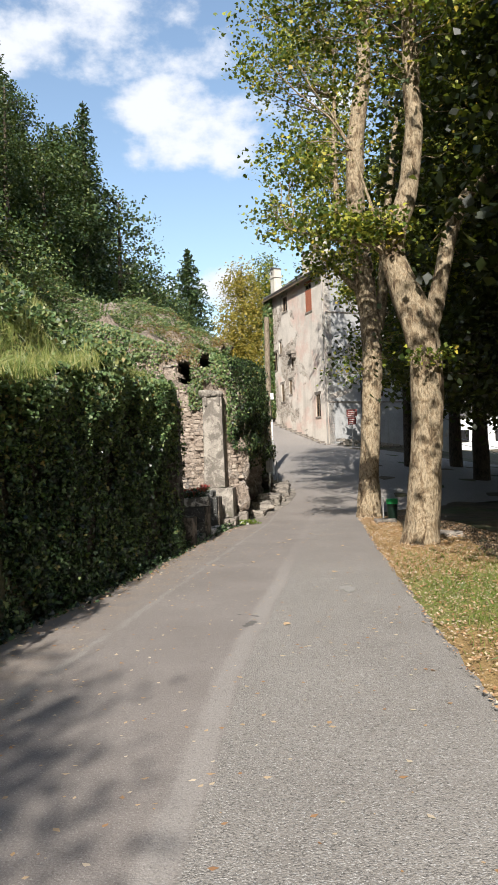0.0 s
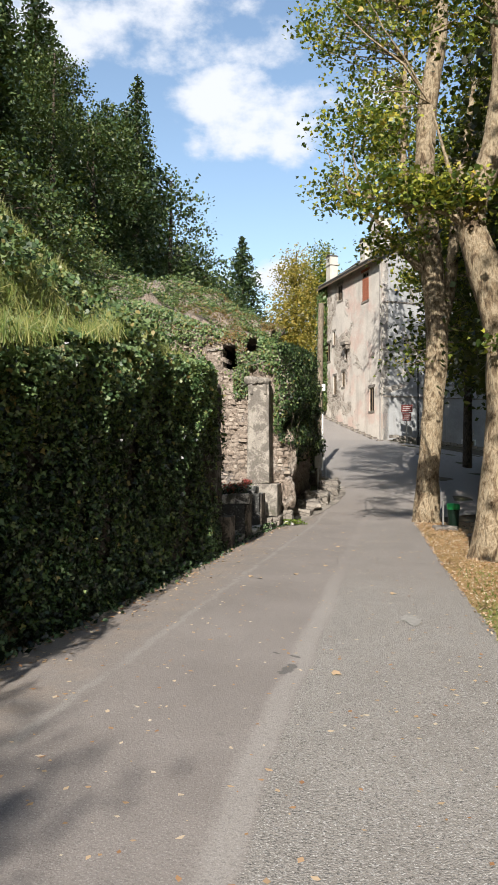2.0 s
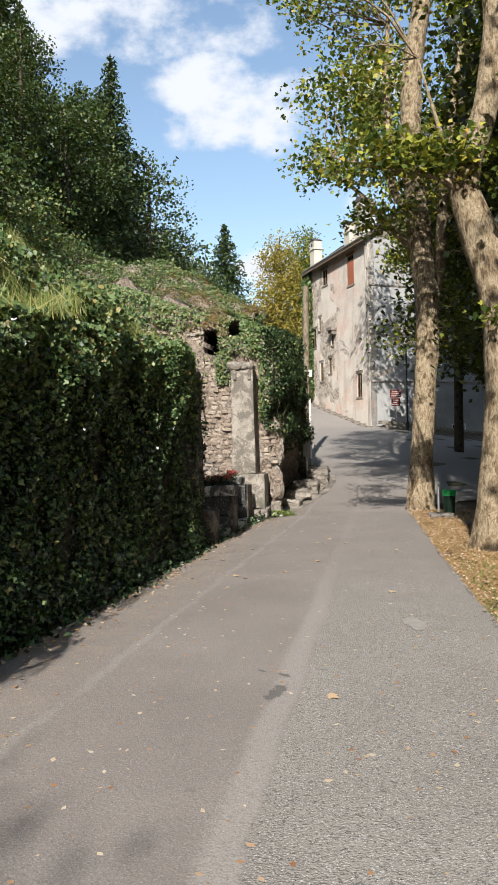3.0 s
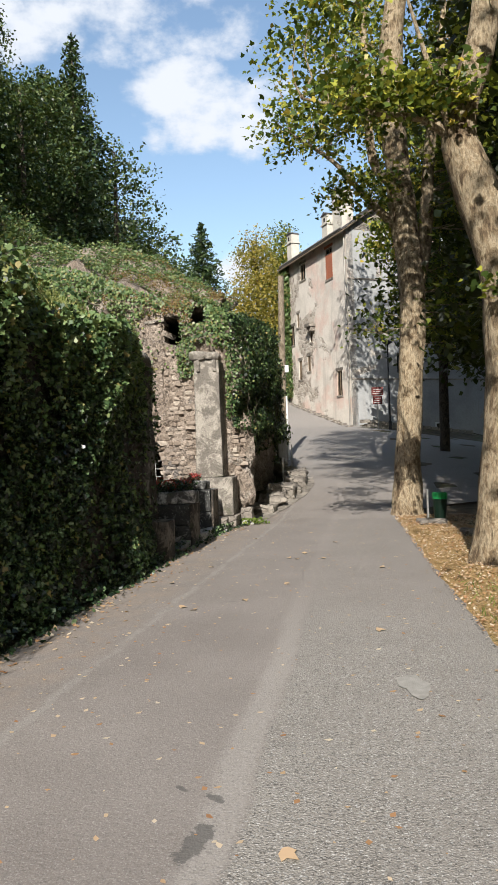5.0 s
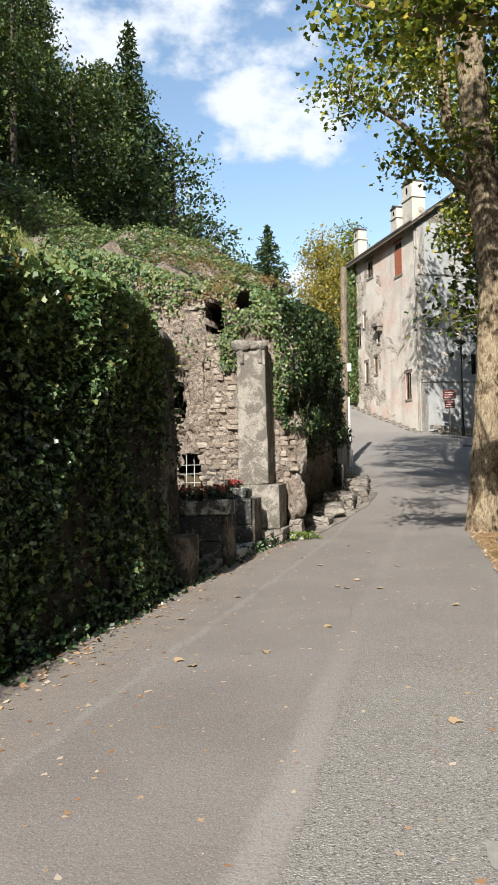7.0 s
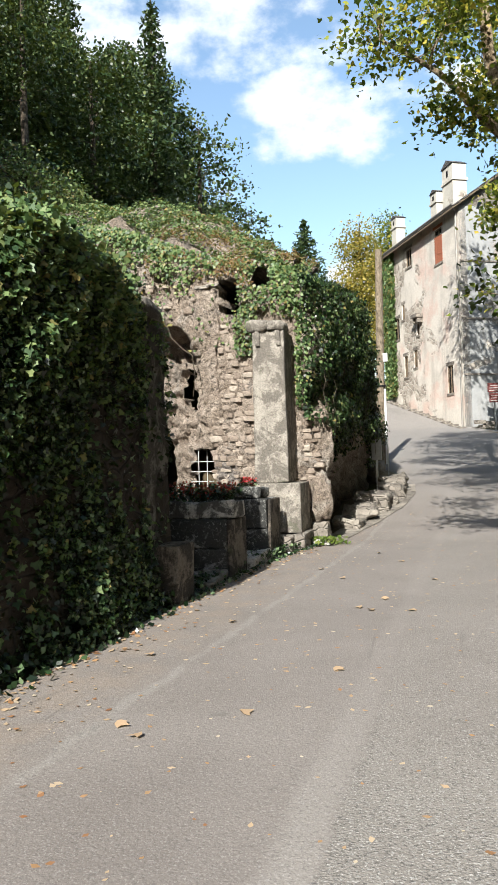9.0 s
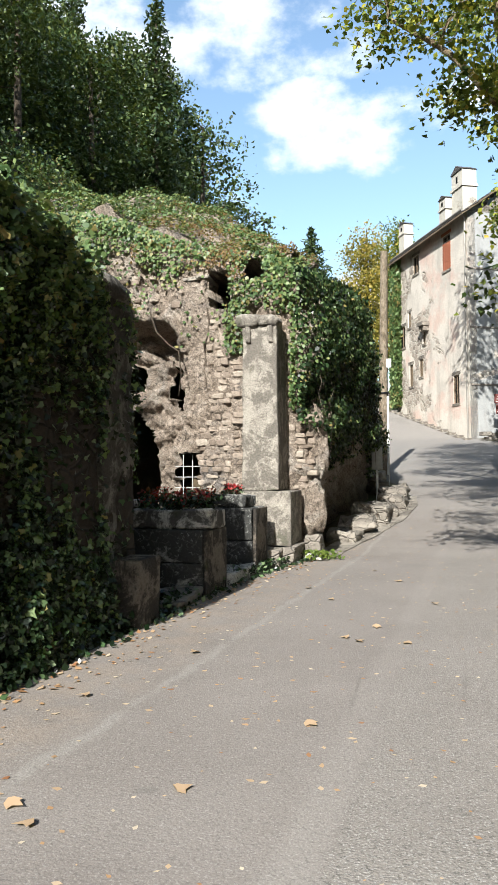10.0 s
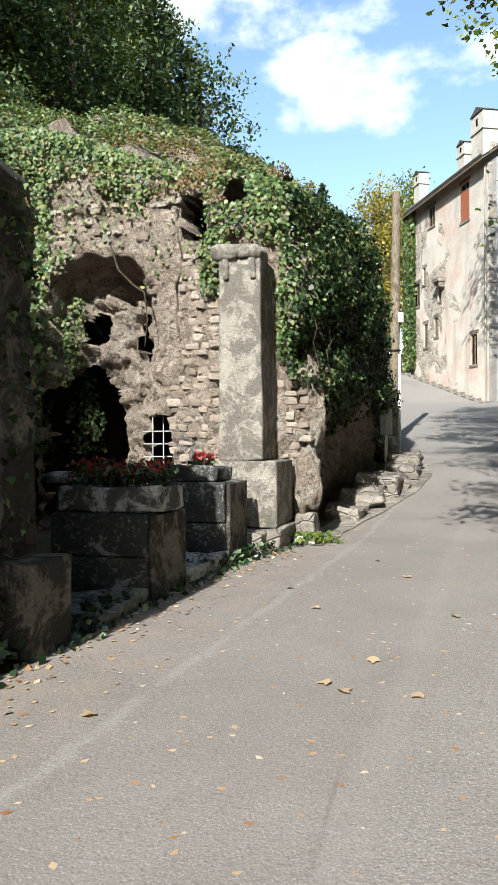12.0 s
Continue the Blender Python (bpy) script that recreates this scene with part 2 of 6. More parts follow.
def rock_material():
    n = Nodes("tufa_rock")
    big, mid, small = n.noise(0.55, 6, 0.6, warp=0.6), n.noise(2.6, 8, 0.7, warp=0.4), n.noise(13, 8, 0.7)
    col = n.ramp(mid, [(0.28, (0.14, 0.108, 0.084)), (0.42, (0.41, 0.325, 0.255)), (0.58, (0.6, 0.49, 0.4)), (0.8, (0.76, 0.66, 0.56))])
    col = n.mix(n.step(big, 0.56, 0.7), col, n.ramp(small, [(0.3, (0.14, 0.12, 0.108)), (0.7, (0.42, 0.37, 0.33))]))
    pale = n.math("MULTIPLY", n.step(n.noise(0.9, 5, 0.55, warp=1.2), 0.56, 0.68), 0.6)
    col = n.mix(pale, col, n.ramp(small, [(0.3, (0.5, 0.44, 0.385)), (0.7, (0.68, 0.62, 0.55))]))
    col = n.mix(0.6, col, n.ramp(small, [(0.3, 0.4), (0.6, 1.0)]), "MULTIPLY")
    fine = n.noise(38, 6, 0.75)
    col = n.mix(0.6, col, n.ramp(fine, [(0.4, 0.12), (0.5, 0.9), (0.66, 1.3)]), "MULTIPLY")
    pits = n.math("MULTIPLY", n.step(n.noise(7, 6, 0.7, warp=0.5), 0.58, 0.64), 0.7)
    col = n.mix(pits, col, (0.06, 0.048, 0.04))
    small = n.math("ADD", small, n.math("MULTIPLY", fine, 0.6))
    return n.finish(col, 0.92, n.math("ADD", small, n.math("MULTIPLY", n.cells(9), 0.6)), 0.13)


def masonry_material(name, base, joint, scale, pale=0.0):
    """Rubble or dressed stone with mortar joints in relief."""
    n = Nodes(name)
    vec = n.scaled((1, 1, 1.7))
    cell = n.cells(scale, "F1", vec, "Color")
    edge = n.cells(scale, "DISTANCE_TO_EDGE", vec)
    v = n.t.nodes.new("ShaderNodeSeparateColor")
    n.set(v.inputs[0], cell)
    col = n.ramp(v.outputs[0], [(0.0, tuple(c * 0.6 for c in base)), (0.6, base), (1.0, tuple(min(1, c * 1.35) for c in base))])
    col = n.mix(n.math("SUBTRACT", 1.0, n.step(edge, 0.02, 0.09)), col, joint)
    grain = n.noise(16, 7, 0.7)
    col = n.mix(0.6, col, n.ramp(grain, [(0.3, 0.5), (0.65, 1.0)]), "MULTIPLY")
    if pale:
        col = n.mix(n.math("MULTIPLY", n.step(n.noise(0.5, 5), 0.45, 0.6), pale), col, (0.5, 0.45, 0.38))
    return n.finish(col, 0.92, n.math("ADD", n.math("MULTIPLY", n.step(edge, 0, 0.12), 0.7), grain), 0.04)


def render_material(name, light, rubble=0.4, grime=(0.2, 0.17, 0.14), blush=0.0, wear=0.0):
    """Old lime render, worn through to rubble, with streaks of damp running down."""
    n = Nodes(name)
    patch = n.noise(0.45, 7, 0.62, warp=0.5)
    if wear:      # the older, more worn half lies up the lane
        patch = n.math("MULTIPLY_ADD", n.math("SUBTRACT", n.axis(1), 55.5), wear, patch)
    vec = n.scaled((1, 1, 1.5))
    edge = n.cells(2.6, "DISTANCE_TO_EDGE", vec)
    v = n.t.nodes.new("ShaderNodeSeparateColor")
    n.set(v.inputs[0], n.cells(2.6, "F1", vec, "Color"))
    stone = n.ramp(v.outputs[0], [(0.0, (0.2, 0.16, 0.13)), (0.5, (0.36, 0.3, 0.25)), (1.0, (0.52, 0.45, 0.38))])
    stone = n.mix(n.math("SUBTRACT", 1.0, n.step(edge, 0.02, 0.1)), stone, (0.5, 0.46, 0.39))
    lime = n.mix(n.step(n.noise(0.8, 6), 0.4, 0.7), light, tuple(c * 0.82 for c in light))
    if blush:
        lime = n.mix(n.math("MULTIPLY", n.step(n.noise(0.35, 5, 0.6), 0.5, 0.62), blush), lime, (0.62, 0.4, 0.33))
    bare = n.step(patch, 0.62 - 0.2 * rubble, 0.68 - 0.2 * rubble)
    col = n.mix(n.math("MULTIPLY", bare, 0.85), lime, stone)
    streak = n.step(n.noise(1.1, 6, 0.65, n.scaled((1.6, 1.6, 0.12))), 0.52, 0.72)
    col = n.mix(n.math("MULTIPLY", streak, 0.32), col, grime)
    col = n.mix(0.35, col, n.ramp(n.noise(9, 7, 0.7), [(0.3, 0.55), (0.65, 1.0)]), "MULTIPLY")
    h = n.math("ADD", n.math("MULTIPLY", n.math("SUBTRACT", 1.0, bare), 0.8), n.math("ADD", n.math("MULTIPLY", n.step(edge, 0, 0.12), n.math("MULTIPLY", bare, 0.6)), n.math("MULTIPLY", n.noise(7, 7), 0.4)))
    return n.finish(col, 0.9, h, 0.06)


def bark_material(name, light, mid, dark, scale=1.0):
    n = Nodes(name)
    vec = n.scaled((3.4 * scale, 3.4 * scale, 2.0 * scale))
    flake = n.noise(1.7, 7, 0.66, vec, 0.5)
    col = n.ramp(flake, [(0.36, dark), (0.45, mid), (0.53, light), (0.62, mid), (0.7, light)])
    ridge = n.noise(11, 7, 0.7, n.scaled((2.4, 2.4, 0.8)))
    col = n.mix(0.75, col, n.ramp(ridge, [(0.36, 0.3), (0.56, 1.0)]), "MULTIPLY")
    return n.finish(col, 0.9, n.math("ADD", ridge, n.math("MULTIPLY", flake, 0.5)), 0.05)


def block_material(name, face, damp, amount):
    """Cast stone: pale face, black lichen stains, moss in the hollows."""
    n = Nodes(name)
    col = n.ramp(n.noise(5, 7, 0.65), [(0.3, tuple(c * 0.7 for c in face)), (0.7, face)])
    stain = n.step(n.math("ADD", n.noise(2.6, 8, 0.72, warp=0.5), n.math("MULTIPLY", n.noise(22, 4), 0.2)), 0.68 - 0.3 * amount, 0.8 - 0.3 * amount)
    col = n.mix(n.math("MULTIPLY", stain, 0.93), col, damp)
    col = n.mix(n.math("MULTIPLY", n.step(n.noise(3.1, 5), 0.6, 0.7), 0.4), col, (0.07, 0.085, 0.035))
    crack = n.cells(3.2, "DISTANCE_TO_EDGE", n.scaled((1, 1, 1.6)))
    crack = n.math("MULTIPLY", n.math("SUBTRACT", 1.0, n.step(n.math("ADD", crack, n.math("MULTIPLY", n.noise(14, 5), 0.08)), 0.035, 0.065)), n.step(n.noise(4, 4), 0.42, 0.55))
    col = n.mix(n.math("MULTIPLY", crack, 0.3 if amount > 0.6 else 0.08), col, (0.36, 0.335, 0.305))
    if amount > 0.6:          # pale crusts of lichen
        crust = n.math("MULTIPLY", n.step(n.noise(24, 5, 0.72), 0.55, 0.64), n.step(n.noise(4.5, 4, 0.6), 0.42, 0.6))
        col = n.mix(n.math("MULTIPLY", crust, 0.75), col, (0.4, 0.4, 0.37))
    fine = n.noise(34, 7, 0.75)
    col = n.mix(0.55, col, n.ramp(fine, [(0.35, 0.4), (0.55, 1.0), (0.7, 1.2)]), "MULTIPLY")
    return n.finish(col, 0.9, n.math("ADD", fine, n.noise(7, 6)), 0.035)


def stone_piece_material():
    n = Nodes("tan_rubble_stone")
    col = n.ramp(n.random(), [(0.0, (0.2, 0.155, 0.12)), (0.4, (0.33, 0.265, 0.212)), (0.75, (0.42, 0.345, 0.28)), (1.0, (0.5, 0.43, 0.355))])
    col = n.mix(0.7, col, n.ramp(n.noise(3.5, 7, 0.75), [(0.3, 0.35), (0.6, 1.0)]), "MULTIPLY")
    return n.finish(col, 0.93, n.noise(6, 8, 0.75), 0.03)


ASPHALT, SOIL, LITTER, ROCK = asphalt_material(), ground_material(), litter_material(), rock_material()
# rubble this dark carries the shade seen between the ivy leaves
BANK_WALL = masonry_material("shade_dark_rubble", (0.06, 0.046, 0.036), (0.05, 0.042, 0.036), 3.4)
RUBBLE = masonry_material("grey_rubble", (0.23, 0.2, 0.17), (0.27, 0.24, 0.205), 4.2, 0.3)
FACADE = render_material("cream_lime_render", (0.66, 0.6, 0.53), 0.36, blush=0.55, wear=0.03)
# gable and side walls: shade is put into the render as a darker grey
GABLE = render_material("shade_greyed_render", (0.36, 0.36, 0.355), 0.12)
CHIMNEY = render_material("chimney_render", (0.58, 0.54, 0.47), 0.2)
BLOCK = block_material("stained_cast_stone", (0.4, 0.39, 0.365), (0.028, 0.028, 0.027), 0.75)
BLOCK_SIDE = block_material("brown_stained_stone", (0.24, 0.2, 0.16), (0.035, 0.03, 0.026), 0.5)
PALE = block_material("pale_limestone", (0.68, 0.65, 0.6), (0.06, 0.056, 0.052), 0.35)
PILASTER = block_material("weathered_pilaster_stone", (0.45, 0.405, 0.345), (0.17, 0.15, 0.128), 0.52)
SLATE = masonry_material("stone_roof_slabs", (0.13, 0.12, 0.115), (0.06, 0.055, 0.05), 3.0)
PLANE_BARK = bark_material("plane_bark", (0.42, 0.34, 0.23), (0.26, 0.19, 0.115), (0.11, 0.075, 0.045))
DARK_BARK = bark_material("dark_bark", (0.12, 0.095, 0.07), (0.085, 0.065, 0.045), (0.045, 0.035, 0.025), 1.4)
DEAD_WOOD = bark_material("dead_grey_wood", (0.42, 0.38, 0.34), (0.3, 0.27, 0.24), (0.18, 0.16, 0.14), 1.2)
POLE_WOOD = bark_material("weathered_pole", (0.3, 0.245, 0.18), (0.24, 0.19, 0.135), (0.16, 0.125, 0.085), 0.9)
# shaded ivy: shade put in as near-black tones, glints as a few pale ones
SHADED_IVY = leaf_material("shaded_ivy_leaf", [(0.0, (0.004, 0.009, 0.004)), (0.5, (0.008, 0.018, 0.007)), (0.78, (0.035, 0.07, 0.026)), (0.93, (0.12, 0.18, 0.08)), (1.0, (0.22, 0.28, 0.15))], 0.08, 0.3)
# lit copy of the ivy, with sunlight put into its greens
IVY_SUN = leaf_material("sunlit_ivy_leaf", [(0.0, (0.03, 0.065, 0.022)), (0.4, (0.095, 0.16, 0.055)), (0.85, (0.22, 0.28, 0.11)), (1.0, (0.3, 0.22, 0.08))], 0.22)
CREEPER = leaf_material("dry_creeper", [(0.0, (0.14, 0.075, 0.035)), (0.5, (0.24, 0.13, 0.06)), (1.0, (0.2, 0.2, 0.06))], 0.3)
PLANE_LEAF = leaf_material("plane_leaf", [(0.0, (0.022, 0.045, 0.008)), (0.35, (0.06, 0.1, 0.018)), (0.58, (0.19, 0.23, 0.038)), (0.84, (0.42, 0.42, 0.06)), (1.0, (0.5, 0.36, 0.06))], 0.32)
# leaf colours taken down to near black: the grove's shade is in them
GROVE_SHADE_LEAF = leaf_material("shade_black_leaf", [(0.0, (0.003, 0.006, 0.002)), (0.6, (0.007, 0.013, 0.004)), (1.0, (0.02, 0.03, 0.008))], 0.25)
FOREST_LEAF = leaf_material("forest_leaf", [(0.0, (0.008, 0.02, 0.006)), (0.5, (0.032, 0.062, 0.018)), (0.82, (0.085, 0.125, 0.04)), (1.0, (0.19, 0.22, 0.075))], 0.12)
FIR_LEAF = leaf_material("fir_needles", [(0.0, (0.01, 0.024, 0.01)), (0.55, (0.04, 0.075, 0.028)), (1.0, (0.13, 0.17, 0.06))], 0.06)
GOLD_LEAF = leaf_material("golden_leaf", [(0.0, (0.15, 0.15, 0.03)), (0.45, (0.33, 0.26, 0.05)), (1.0, (0.46, 0.33, 0.075))], 0.3)
GRASS = leaf_material("dry_grass", [(0.0, (0.09, 0.15, 0.03)), (0.5, (0.2, 0.235, 0.06)), (1.0, (0.38, 0.34, 0.13))], 0.25)
GREEN_GRASS = leaf_material("green_grass", [(0.0, (0.06, 0.1, 0.02)), (0.6, (0.13, 0.19, 0.035)), (1.0, (0.24, 0.27, 0.07))], 0.35)
FALLEN = leaf_material("fallen_leaf", [(0.0, (0.3, 0.13, 0.06)), (0.3, (0.42, 0.24, 0.12)), (0.65, (0.55, 0.39, 0.25)), (1.0, (0.62, 0.52, 0.4))], 0.15, 0.7)
RED_LEAF = leaf_material("red_flower", [(0.0, (0.09, 0.012, 0.012)), (0.5, (0.3, 0.012, 0.02)), (1.0, (0.5, 0.03, 0.04))], 0.2)
BIN_GREEN = plain("bright_green_plastic", (0.015, 0.27, 0.075), 0.4)
BIN_DARK = plain("dark_green_plastic", (0.004, 0.016, 0.009), 0.45)
STEEL = plain("galvanised_steel", (0.45, 0.45, 0.44), 0.4, 0.8)
IRON = plain("black_iron", (0.02, 0.02, 0.021), 0.5, 0.3)
WHITE_IRON = plain("white_painted_iron", (0.5, 0.5, 0.48), 0.5)
# panel red darkened, as the sign's shade is put into its colour
SIGN_RED = plain("shade_dulled_sign_red", (0.14, 0.03, 0.026), 0.5)
WHITE = plain("white_paint", (0.78, 0.78, 0.76), 0.5)
GREY_BOX = plain("grey_box", (0.4, 0.4, 0.38), 0.5)
BRICK = plain("red_brick", (0.45, 0.16, 0.09), 0.9, 0, 0.45, 5)
DARK_GLASS = plain("dark_window", (0.012, 0.012, 0.014), 0.25)
ZINC = plain("zinc_pipe", (0.32, 0.30, 0.27), 0.55, 0.4)
OLD_WOOD = plain("old_wood", (0.2, 0.15, 0.1), 0.8, 0, 0.5)
PATCH = plain("pale_asphalt_patch", (0.33, 0.31, 0.28), 0.9, 0, 0.3, 14)
# white letters greyed to carry the same shade as the panels
SIGN_TEXT = plain("shade_dulled_lettering", (0.42, 0.38, 0.36), 0.5)
PIER = masonry_material("grey_pier_masonry", (0.33, 0.285, 0.245), (0.25, 0.22, 0.19), 13.0)
PLASTER = block_material("rough_grey_plaster", (0.27, 0.245, 0.215), (0.07, 0.062, 0.054), 0.6)

# ---- geometry helpers ----


def make_mesh(name, verts, faces, smooth=False):
    """A mesh from an (n, 3) array and an (m, k) array of faces, or a list of faces."""
    me = bpy.data.meshes.new(name)
    verts = np.asarray(verts, dtype=np.float32)
    if isinstance(faces, np.ndarray):
        k = faces.shape[1]
        me.vertices.add(len(verts)), me.loops.add(faces.size), me.polygons.add(len(faces))
        me.vertices.foreach_set("co", verts.ravel())
        me.loops.foreach_set("vertex_index", faces.astype(np.int32).ravel())
        me.polygons.foreach_set("loop_start", np.arange(0, faces.size, k, dtype=np.int32))
        me.update(calc_edges=True)
    else:
        me.from_pydata(verts.tolist(), [], faces)
    if smooth:
        me.polygons.foreach_set("use_smooth", np.ones(len(me.polygons), dtype=bool))
    me.update()
    return me


class Geo:
    """Collects pieces of one mesh."""

    def __init__(self):
        self.v, self.f, self.n = [], [], 0

    def add(self, verts, faces):
        self.v.append(np.asarray(verts, dtype=float))
        self.f += [tuple(int(i) + self.n for i in f) for f in faces]
        self.n += len(verts)
        return self

    def box(self, x0, x1, y0, y1, z0, z1, m=None):
        v = np.array([(x, y, z) for x in (x0, x1) for y in (y0, y1) for z in (z0, z1)])
        if m is not None:
            v = np.array([m @ Vector(p) for p in v])
        return self.add(v, [(0, 1, 3, 2), (4, 6, 7, 5), (0, 4, 5, 1), (2, 3, 7, 6), (0, 2, 6, 4), (1, 5, 7, 3)])

    def tube(self, points, radii, seg=10, rough=0.0, close=True):
        p = np.asarray(points, dtype=float)
        n = len(p)
        rings = []
        t = np.gradient(p, axis=0)
        t /= np.linalg.norm(t, axis=1)[:, None] + 1e-9
        ref = np.array([0.37, 0.93, 0.1])
        for i in range(n):
            a = np.cross(t[i], ref)
            a /= np.linalg.norm(a) + 1e-9
            b = np.cross(t[i], a)
            ang = np.linspace(0, 2 * math.pi, seg, endpoint=False)
            r = np.full(seg, float(radii[i]))
            if rough:
                r = r * np.array([1 + rough * noise.noise(Vector((math.cos(k) * 1.5 + p[0][0], math.sin(k) * 1.5 + p[0][1], p[i][2] * 1.3))) for k in ang])
            rings.append(p[i] + np.outer(np.cos(ang) * r, a) + np.outer(np.sin(ang) * r, b))
        faces = [(i * seg + k, i * seg + (k + 1) % seg, (i + 1) * seg + (k + 1) % seg, (i + 1) * seg + k) for i in range(n - 1) for k in range(seg)]
        if close:
            faces += [tuple(range(seg))[::-1], tuple(range((n - 1) * seg, n * seg))]
        return self.add(np.concatenate(rings), faces)

    def mesh(self, name, smooth=False):
        return make_mesh(name, np.concatenate(self.v), self.f, smooth)


def thing(name, loc, label, category, group="", kind=""):
    ob = new(name)
    ob.location = loc
    ob.empty_display_size = 0.2
    return tagged(ob, label, category, group, kind)


def part(name, data, material, parent=None, label=""):
    """Links a mesh, a Geo or a bmesh, in world places, as one object under a thing or a part."""
    if isinstance(data, Geo):
        data = data.mesh(name)
    elif isinstance(data, bmesh.types.BMesh):
        me = bpy.data.meshes.new(name)
        data.to_mesh(me)
        data.free()
        data = me
    if not data.materials:
        data.materials.append(material)
    ob = new(name, data)
    if parent is not None:
        ob.parent = parent
        ob.matrix_parent_inverse = parent.matrix_basis.inverted() if parent.parent is None else Matrix()
    return tagged(ob, label)


def stone_mesh(name, x0, x1, y0, y1, z0, z1, bevel=0.02, wear=0.012, cuts=5, seed=0, taper=0.0):
    """A block with rounded, worn edges."""
    bm = bmesh.new()
    bmesh.ops.create_cube(bm, size=1)
    c = Vector(((x0 + x1) / 2, (y0 + y1) / 2, (z0 + z1) / 2))
    for v in bm.verts:
        v.co = Vector((v.co.x * (x1 - x0), v.co.y * (y1 - y0), v.co.z * (z1 - z0)))
    bmesh.ops.bevel(bm, geom=bm.edges[:], offset=bevel, segments=2, affect="EDGES", profile=0.6)
    if cuts:
        bmesh.ops.subdivide_edges(bm, edges=[e for e in bm.edges if e.calc_length() > 0.12], cuts=cuts, use_grid_fill=True)
    for v in bm.verts:
        k = 1 - taper * (v.co.z / (z1 - z0) + 0.5)
        v.co.x *= k
        v.co += c
        d = noise.noise_vector(v.co * 6 + Vector((seed, 0, 0))) * wear + noise.noise_vector(v.co * 1.8 + Vector((0, seed, 0))) * wear * 1.6
        v.co += d
    me = bpy.data.meshes.new(name)
    bm.to_mesh(me)
    bm.free()
    me.polygons.foreach_set("use_smooth", np.ones(len(me.polygons), dtype=bool))
    return me


def unit(v):
    return v / (np.linalg.norm(v, axis=1)[:, None] + 1e-9)


LOBED = np.array([(0, 0), (0.32, 0.05), (0.5, 0.42), (0.24, 0.5), (0.0, 1.0), (-0.24, 0.5), (-0.5, 0.42), (-0.32, 0.05)])
SPRIG = np.array([(0.24, 0), (0.44, 0.38), (0, 1.0), (-0.44, 0.38), (-0.24, 0)])
IVY_SHAPE = np.array([(0, 0.1), (0.3, 0.0), (0.46, 0.34), (0.2, 0.5), (0.0, 1.0), (-0.2, 0.5), (-0.46, 0.34), (-0.3, 0.0)])
KITE = np.array([(0, 0), (0.34, 0.42), (0, 1.0), (-0.34, 0.42)])
BLADE = np.array([(-0.5, 0), (0.5, 0), (0.3, 0.55), (0.0, 1.0)])


def leaves(name, centres, size, shape=KITE, face=None, spread=1.0, hang=0.0, fold=0.25, vary=0.35, seed=1):
    """Many small leaves in one mesh. face: the way in which they turn their upper sides; spread: how far they stray from it; hang: how far their tips droop."""
    g = np.random.default_rng(seed)
    n = len(centres)
    normal = g.normal(size=(n, 3)) * spread
    if face is not None:
        normal += np.asarray(face)
    normal = unit(normal)
    tip = g.normal(size=(n, 3)) + np.array([0, 0, -hang])
    tip -= normal * np.sum(tip * normal, axis=1)[:, None]
    tip = unit(tip)
    side = np.cross(normal, tip)
    s = np.broadcast_to(size, (n,)) * (1 + vary * g.uniform(-1, 1, n))
    k = len(shape)
    v = np.empty((n, k, 3))
    for i, (a, b) in enumerate(shape):
        v[:, i] = centres + side * (a * s)[:, None] + tip * ((b - 0.5) * s)[:, None] - normal * (fold * abs(a) * s)[:, None]
    return make_mesh(name, v.reshape(-1, 3), np.arange(n * k).reshape(n, k))


def smooth_noise(x, y, z, s, octaves=3):
    return np.array([noise.fractal(Vector((a * s, b * s, c * s)), 1.0, 2.0, octaves) for a, b, c in zip(x, y, z)])


def interp(x, table):
    xs, ys = zip(*table)
    return np.interp(x, xs, ys)


# ---- the lie of the land ----
CLIMB = [(-400, 0), (23.5, 0), (26, 0.14), (29, 0.5), (36, 1.4), (51.5, 3.2), (60, 5.45), (66, 6.8), (85, 9.6), (120, 10.5), (400, 10.5)]
ROAD_LEFT = [(-40, -2.75), (4, -2.65), (8.5, -2.5), (11, -2.2), (13.5, -2.0), (17, -1.8), (20, -1.65), (22.5, -1.2), (25, -0.75), (28, 0.0), (30, 0.3), (31.5, 0.3),
             (33, -0.2), (35, -0.75), (37, -1.1), (45, -3.2), (60, -6.8), (66, -9), (80, -14)]
ROAD_RIGHT = [(-40, 2.0), (5, 2.15), (11, 2.25), (15, 2.33), (20, 2.5), (23, 2.58), (24.6, 2.75), (26, 4.5), (28, 9.5), (30, 14), (48, 14), (51, 3.6), (51.6, 2.5),
              (60.2, -1.75), (66, -5.0), (80, -11)]
BANK_X = [(-60, -2.75), (4, -2.7), (17, -2.3), (18, -2.6), (24, -2.6), (33, -2.2), (36, -2.2), (45, -4.5), (60, -7.9), (66, -10.5), (90, -19)]
BANK_Z = [(-60, 2.5), (6, 2.55), (8, 2.72), (9.3, 2.97), (11, 3.25), (17.6, 3.4), (24, 5.2), (30, 5.0), (33, 3.8), (36, 1.6), (45, 2.6), (66, 6.2), (90, 9)]


